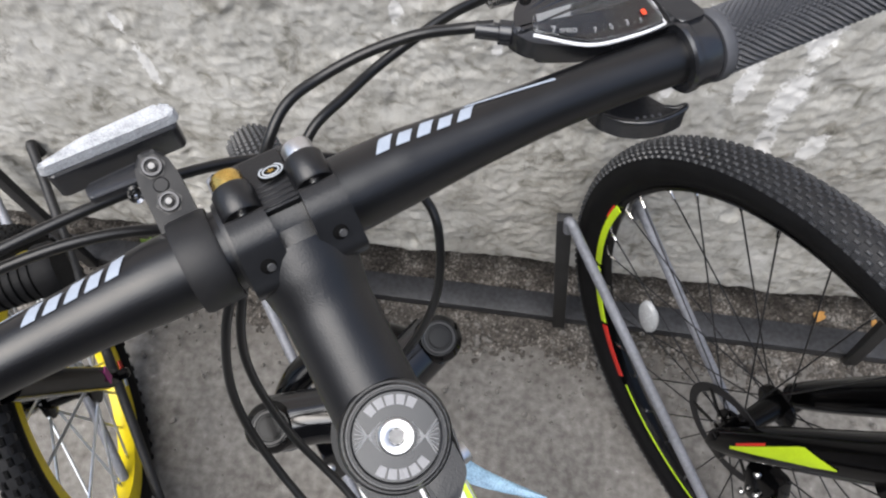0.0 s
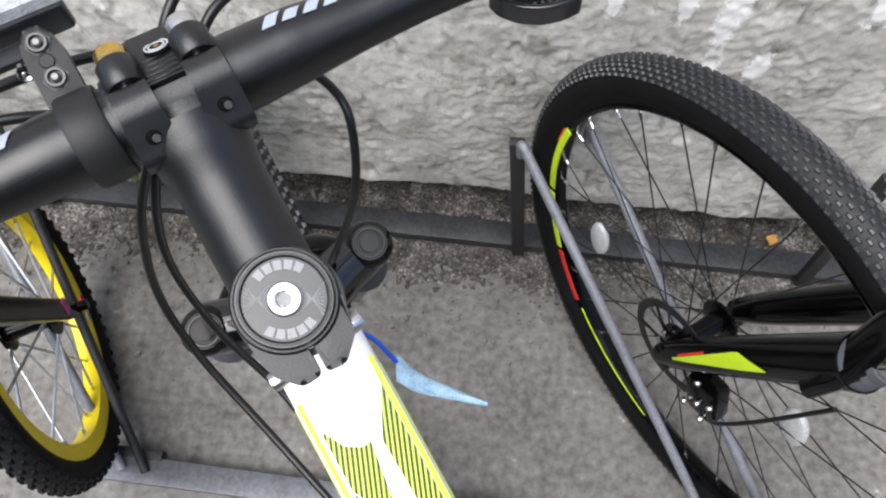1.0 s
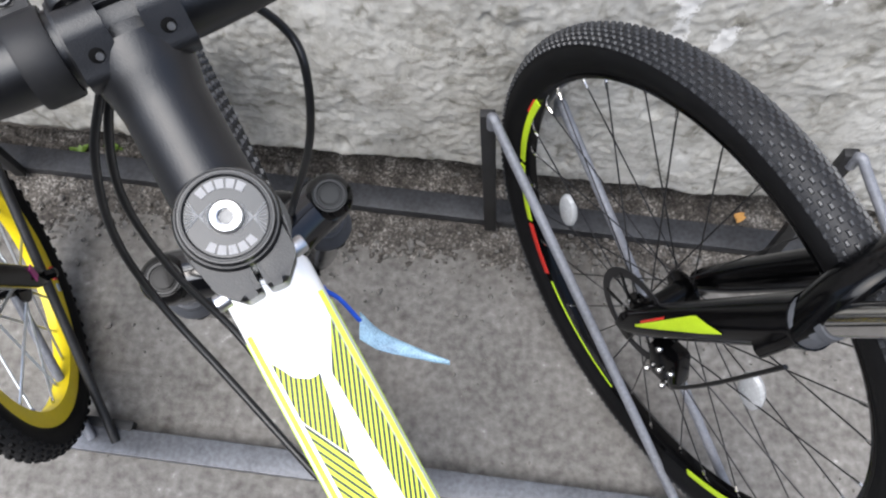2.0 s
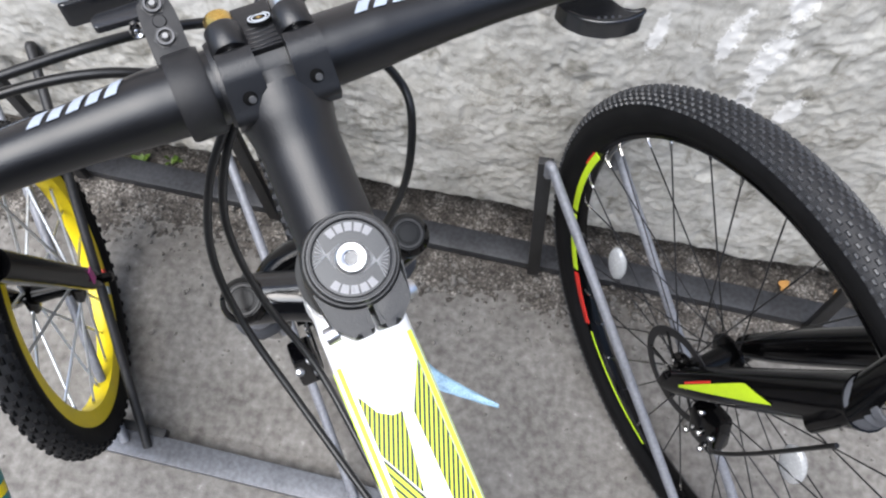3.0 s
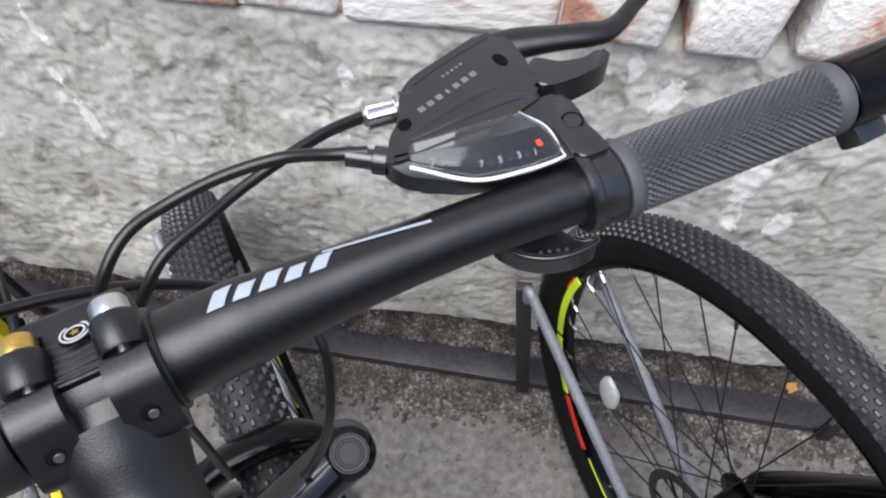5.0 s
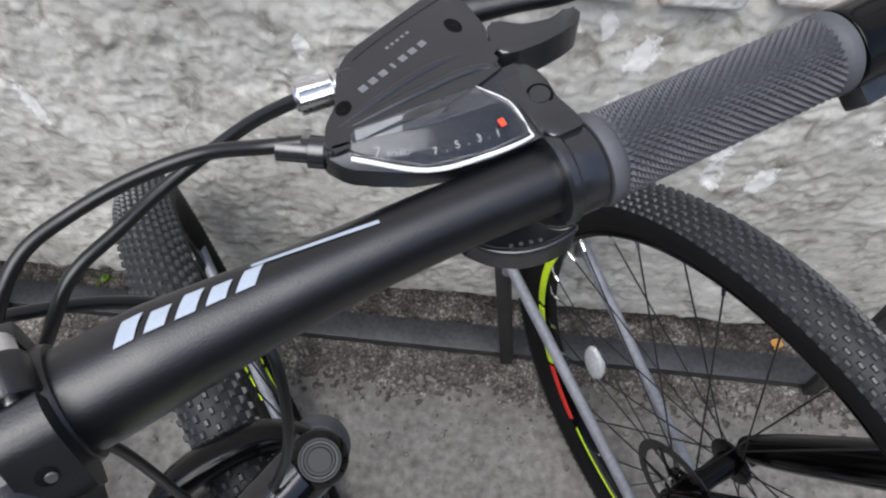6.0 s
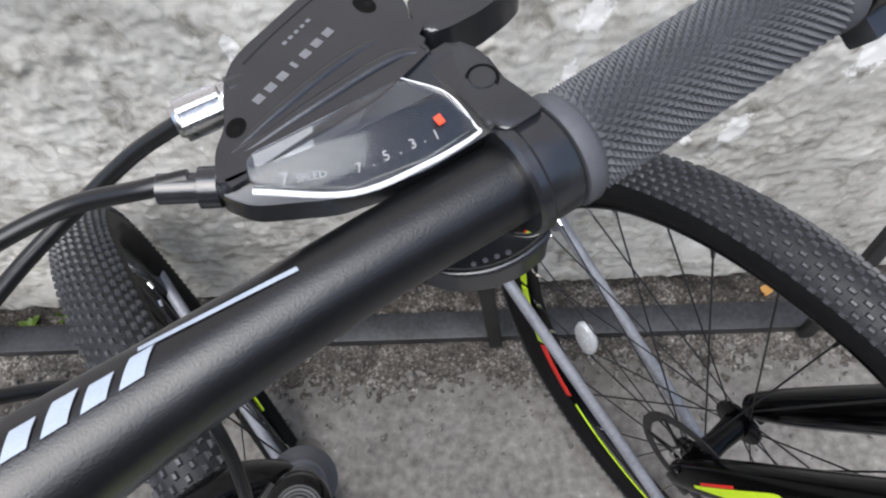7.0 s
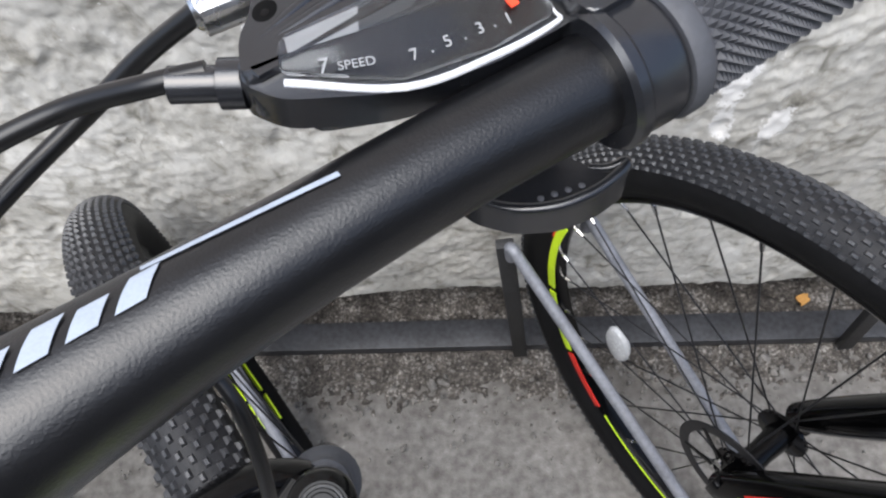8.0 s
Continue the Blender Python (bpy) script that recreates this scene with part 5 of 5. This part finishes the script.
# ---- the bicycle rack ----
def build_rack():
    rack = empty("bicycle_rack", pose(0, 0, 0), "low steel bicycle rack with sloping grey rods, on asphalt", "bike rack")
    slope = -0.038
    rear = lambda x: 0.533 + slope * (x + 0.1)
    front = lambda x: 0.030 + slope * (x + 0.1)
    a = math.degrees(math.atan(slope))
    part("rear_rail", box((2.9, 0.048, 0.022), pose(0.05, rear(0.05), 0.022, 0, 0, a), 0.002), rack_flat, rack, "dusty dark flat steel rail")
    part("front_rail", box((2.05, 0.042, 0.022), pose(0.475, front(0.475), 0.022, 0, 0, a), 0.002), sheen_rail, rack, "dusty dark flat steel rail")
    part("bracket", box((0.085, 0.016, 0.020), pose(-0.475, front(-0.475) + 0.026, 0.026, 0, 0, a), 0.003), rack_black, rack, "black steel bracket")
    for x_top, x_foot, dy, material in ((-0.785, -0.495, 0.0, rack_steel), (-0.706, -0.455, 0.03, rack_black), (-0.408, -0.099, 0.0, rack_steel), (-0.326, -0.020, 0.035, rack_steel), (0.115, 0.467, 0.0, rack_steel), (0.210, 0.562, 0.038, rack_steel), (0.625, 0.977, 0.0, rack_steel), (0.720, 1.072, 0.038, rack_steel)):
        top = Vector((x_top, 0.481 + dy + slope * (x_top - 0.115), 0.396))
        foot = Vector((x_foot, front(x_foot), 0.034))
        d = (foot - top).normalized()
        part("rod", tube([top + Vector((0, 0.004, -0.03)), top, top + d * 0.05, top.lerp(foot, 0.5), foot - d * 0.03, foot], 0.0075, 12, 4), material, rack, "painted steel rod")
    for x in (-0.805, -0.405, 0.105, 0.615):
        foot, head = Vector((x + 0.030, rear(x) - 0.034, 0.022)), Vector((x + 0.002, rear(x) - 0.034, 0.392))
        part("post", box((0.014, 0.022, (head - foot).length), aim(foot, head) @ pose(0, 0, (head - foot).length / 2), 0.002), rack_black, rack, "black flat steel post")


build_rack()


# ---- small things ----
def build_tag():
    tag = empty("plastic_tag", BIKE, "strip of crumpled blue plastic film tied to the frame", "plastic tag")
    bm = bmesh.new()
    line = [Vector((0.052, 0.072, 0.62)), Vector((0.062, 0.052, 0.612)), Vector((0.082, 0.030, 0.606)), Vector((0.108, 0.004, 0.60))]
    rings = []
    for i, q in enumerate(glide(line, 5)):
        w = 0.013 * (1 - 0.055 * i) if i < 15 else 0.002
        rings.append([q + Vector((w * math.cos(a) * 0.5, w * math.cos(a) * 0.9, 0.0035 * math.sin(a) + 0.002 * noise.noise((i, a * 3, 0)))) for a in np.linspace(0, 2 * math.pi, 10, endpoint=False).tolist()])
    rv = [[bm.verts.new(p) for p in r] for r in rings]
    for a, b in zip(rv, rv[1:]):
        for k in range(10):
            bm.faces.new((a[k], a[(k + 1) % 10], b[(k + 1) % 10], b[k]))
    bm.faces.new(rv[0][::-1])
    bm.faces.new(rv[-1])
    part("film", bm, blue_film, tag, "pale blue plastic film")
    part("cord", tube([(0.036, 0.105, 0.66), (0.046, 0.095, 0.645), (0.054, 0.075, 0.622)], 0.0022, 8), blue_tie, tag, "blue cord")
    part("knot", lathe([(0, 0.004), (0.003, 0.003), (0.0042, 0), (0.003, -0.003), (0, -0.004)], 12), blue_tie, tag, m=pose(0.036, 0.105, 0.66))


build_tag()


def build_weed(x, y, z, n, seed):
    rnd = random.Random(seed)
    bm = bmesh.new()
    for k in range(n):
        a, tilt, ln = rnd.uniform(0, 6.28), rnd.uniform(0.4, 1.2), rnd.uniform(0.012, 0.026)
        d = Vector((math.cos(a) * math.sin(tilt), math.sin(a) * math.sin(tilt), math.cos(tilt)))
        s = d.cross(Vector((0, 0, 1))).normalized() * ln * 0.3
        o = Vector((x + rnd.gauss(0, 0.006), y + rnd.gauss(0, 0.004), z))
        pts = [o, o + d * ln * 0.5 + s, o + d * ln + Vector((0, 0, -0.003)), o + d * ln * 0.5 - s]
        up = Vector((0, 0, 0.0006))
        lo, hi = [bm.verts.new(p) for p in pts], [bm.verts.new(p + up) for p in pts]
        bm.faces.new(lo[::-1])
        bm.faces.new(hi)
        for i in range(4):
            bm.faces.new((lo[i], lo[(i + 1) % 4], hi[(i + 1) % 4], hi[i]))
    tagged(part("weed", bm, foliage), "small green weed growing at the foot of the wall", "weed")


build_weed(-0.68, 0.585, 0.012, 16, 1)
build_weed(-0.62, 0.60, 0.012, 8, 2)


def build_leaf(x, y, z, turn, r):
    bm = prism([(r * math.cos(a) * (1 + 0.25 * math.sin(3 * a + turn)), 0.7 * r * math.sin(a)) for a in np.linspace(0, 2 * math.pi, 12, endpoint=False).tolist()], 0, 0.0012)
    for v in bm.verts:
        v.co.z += 5 * v.co.x * v.co.x / r * 0.25
    tagged(part("fallen_leaf", bm, dry_leaf, m=pose(x, y, z, 20, 0, turn)), "dry orange-brown fallen leaf on the soil", "leaf")


build_leaf(0.60, 0.555, 0.018, 30, 0.013)
build_leaf(0.70, 0.55, 0.016, 140, 0.009)


def build_pebbles():
    rnd = random.Random(11)
    shapes = []
    for s in range(6):
        bm = bmesh.new()
        bmesh.ops.create_icosphere(bm, subdivisions=1, radius=1.0)
        for v in bm.verts:
            v.co *= 1 + 0.35 * noise.noise(v.co * 1.3 + Vector((s * 9, 0, 0)))
        shapes.append(([tuple(v.co) for v in bm.verts], [[v.index for v in f.verts] for f in bm.faces]))
        bm.free()
    verts, faces = [], []
    for k in range(5200):
        near = k < 3600
        x = rnd.uniform(-1.2, 1.4)
        y = min(0.66, rnd.gauss(0.50, 0.085)) if near else rnd.uniform(-0.6, 0.45)
        r = abs(rnd.gauss(0, (0.0040 if k % 4 == 0 else 0.0020) if near else (0.0024 if k % 6 == 0 else 0.0012))) + 0.0009
        vs, fs = rnd.choice(shapes)
        m = pose(x, y, 0.009 if near else 0.001, rnd.uniform(0, 360), rnd.uniform(0, 360), rnd.uniform(0, 360)) @ Matrix.Diagonal((r, r * rnd.uniform(0.6, 1), r * rnd.uniform(0.45, 0.8), 1))
        i0 = len(verts)
        verts += [m @ Vector(v) for v in vs]
        faces += [[i0 + i for i in f] for f in fs]
    me = bpy.data.meshes.new("gravel")
    me.from_pydata(verts, [], faces)
    me.materials.append(pebble_mat)
    tagged(new("gravel", me), "loose grit and small pebbles", "gravel", kind="stuff")


build_pebbles()
build_bricks(upper_wall)
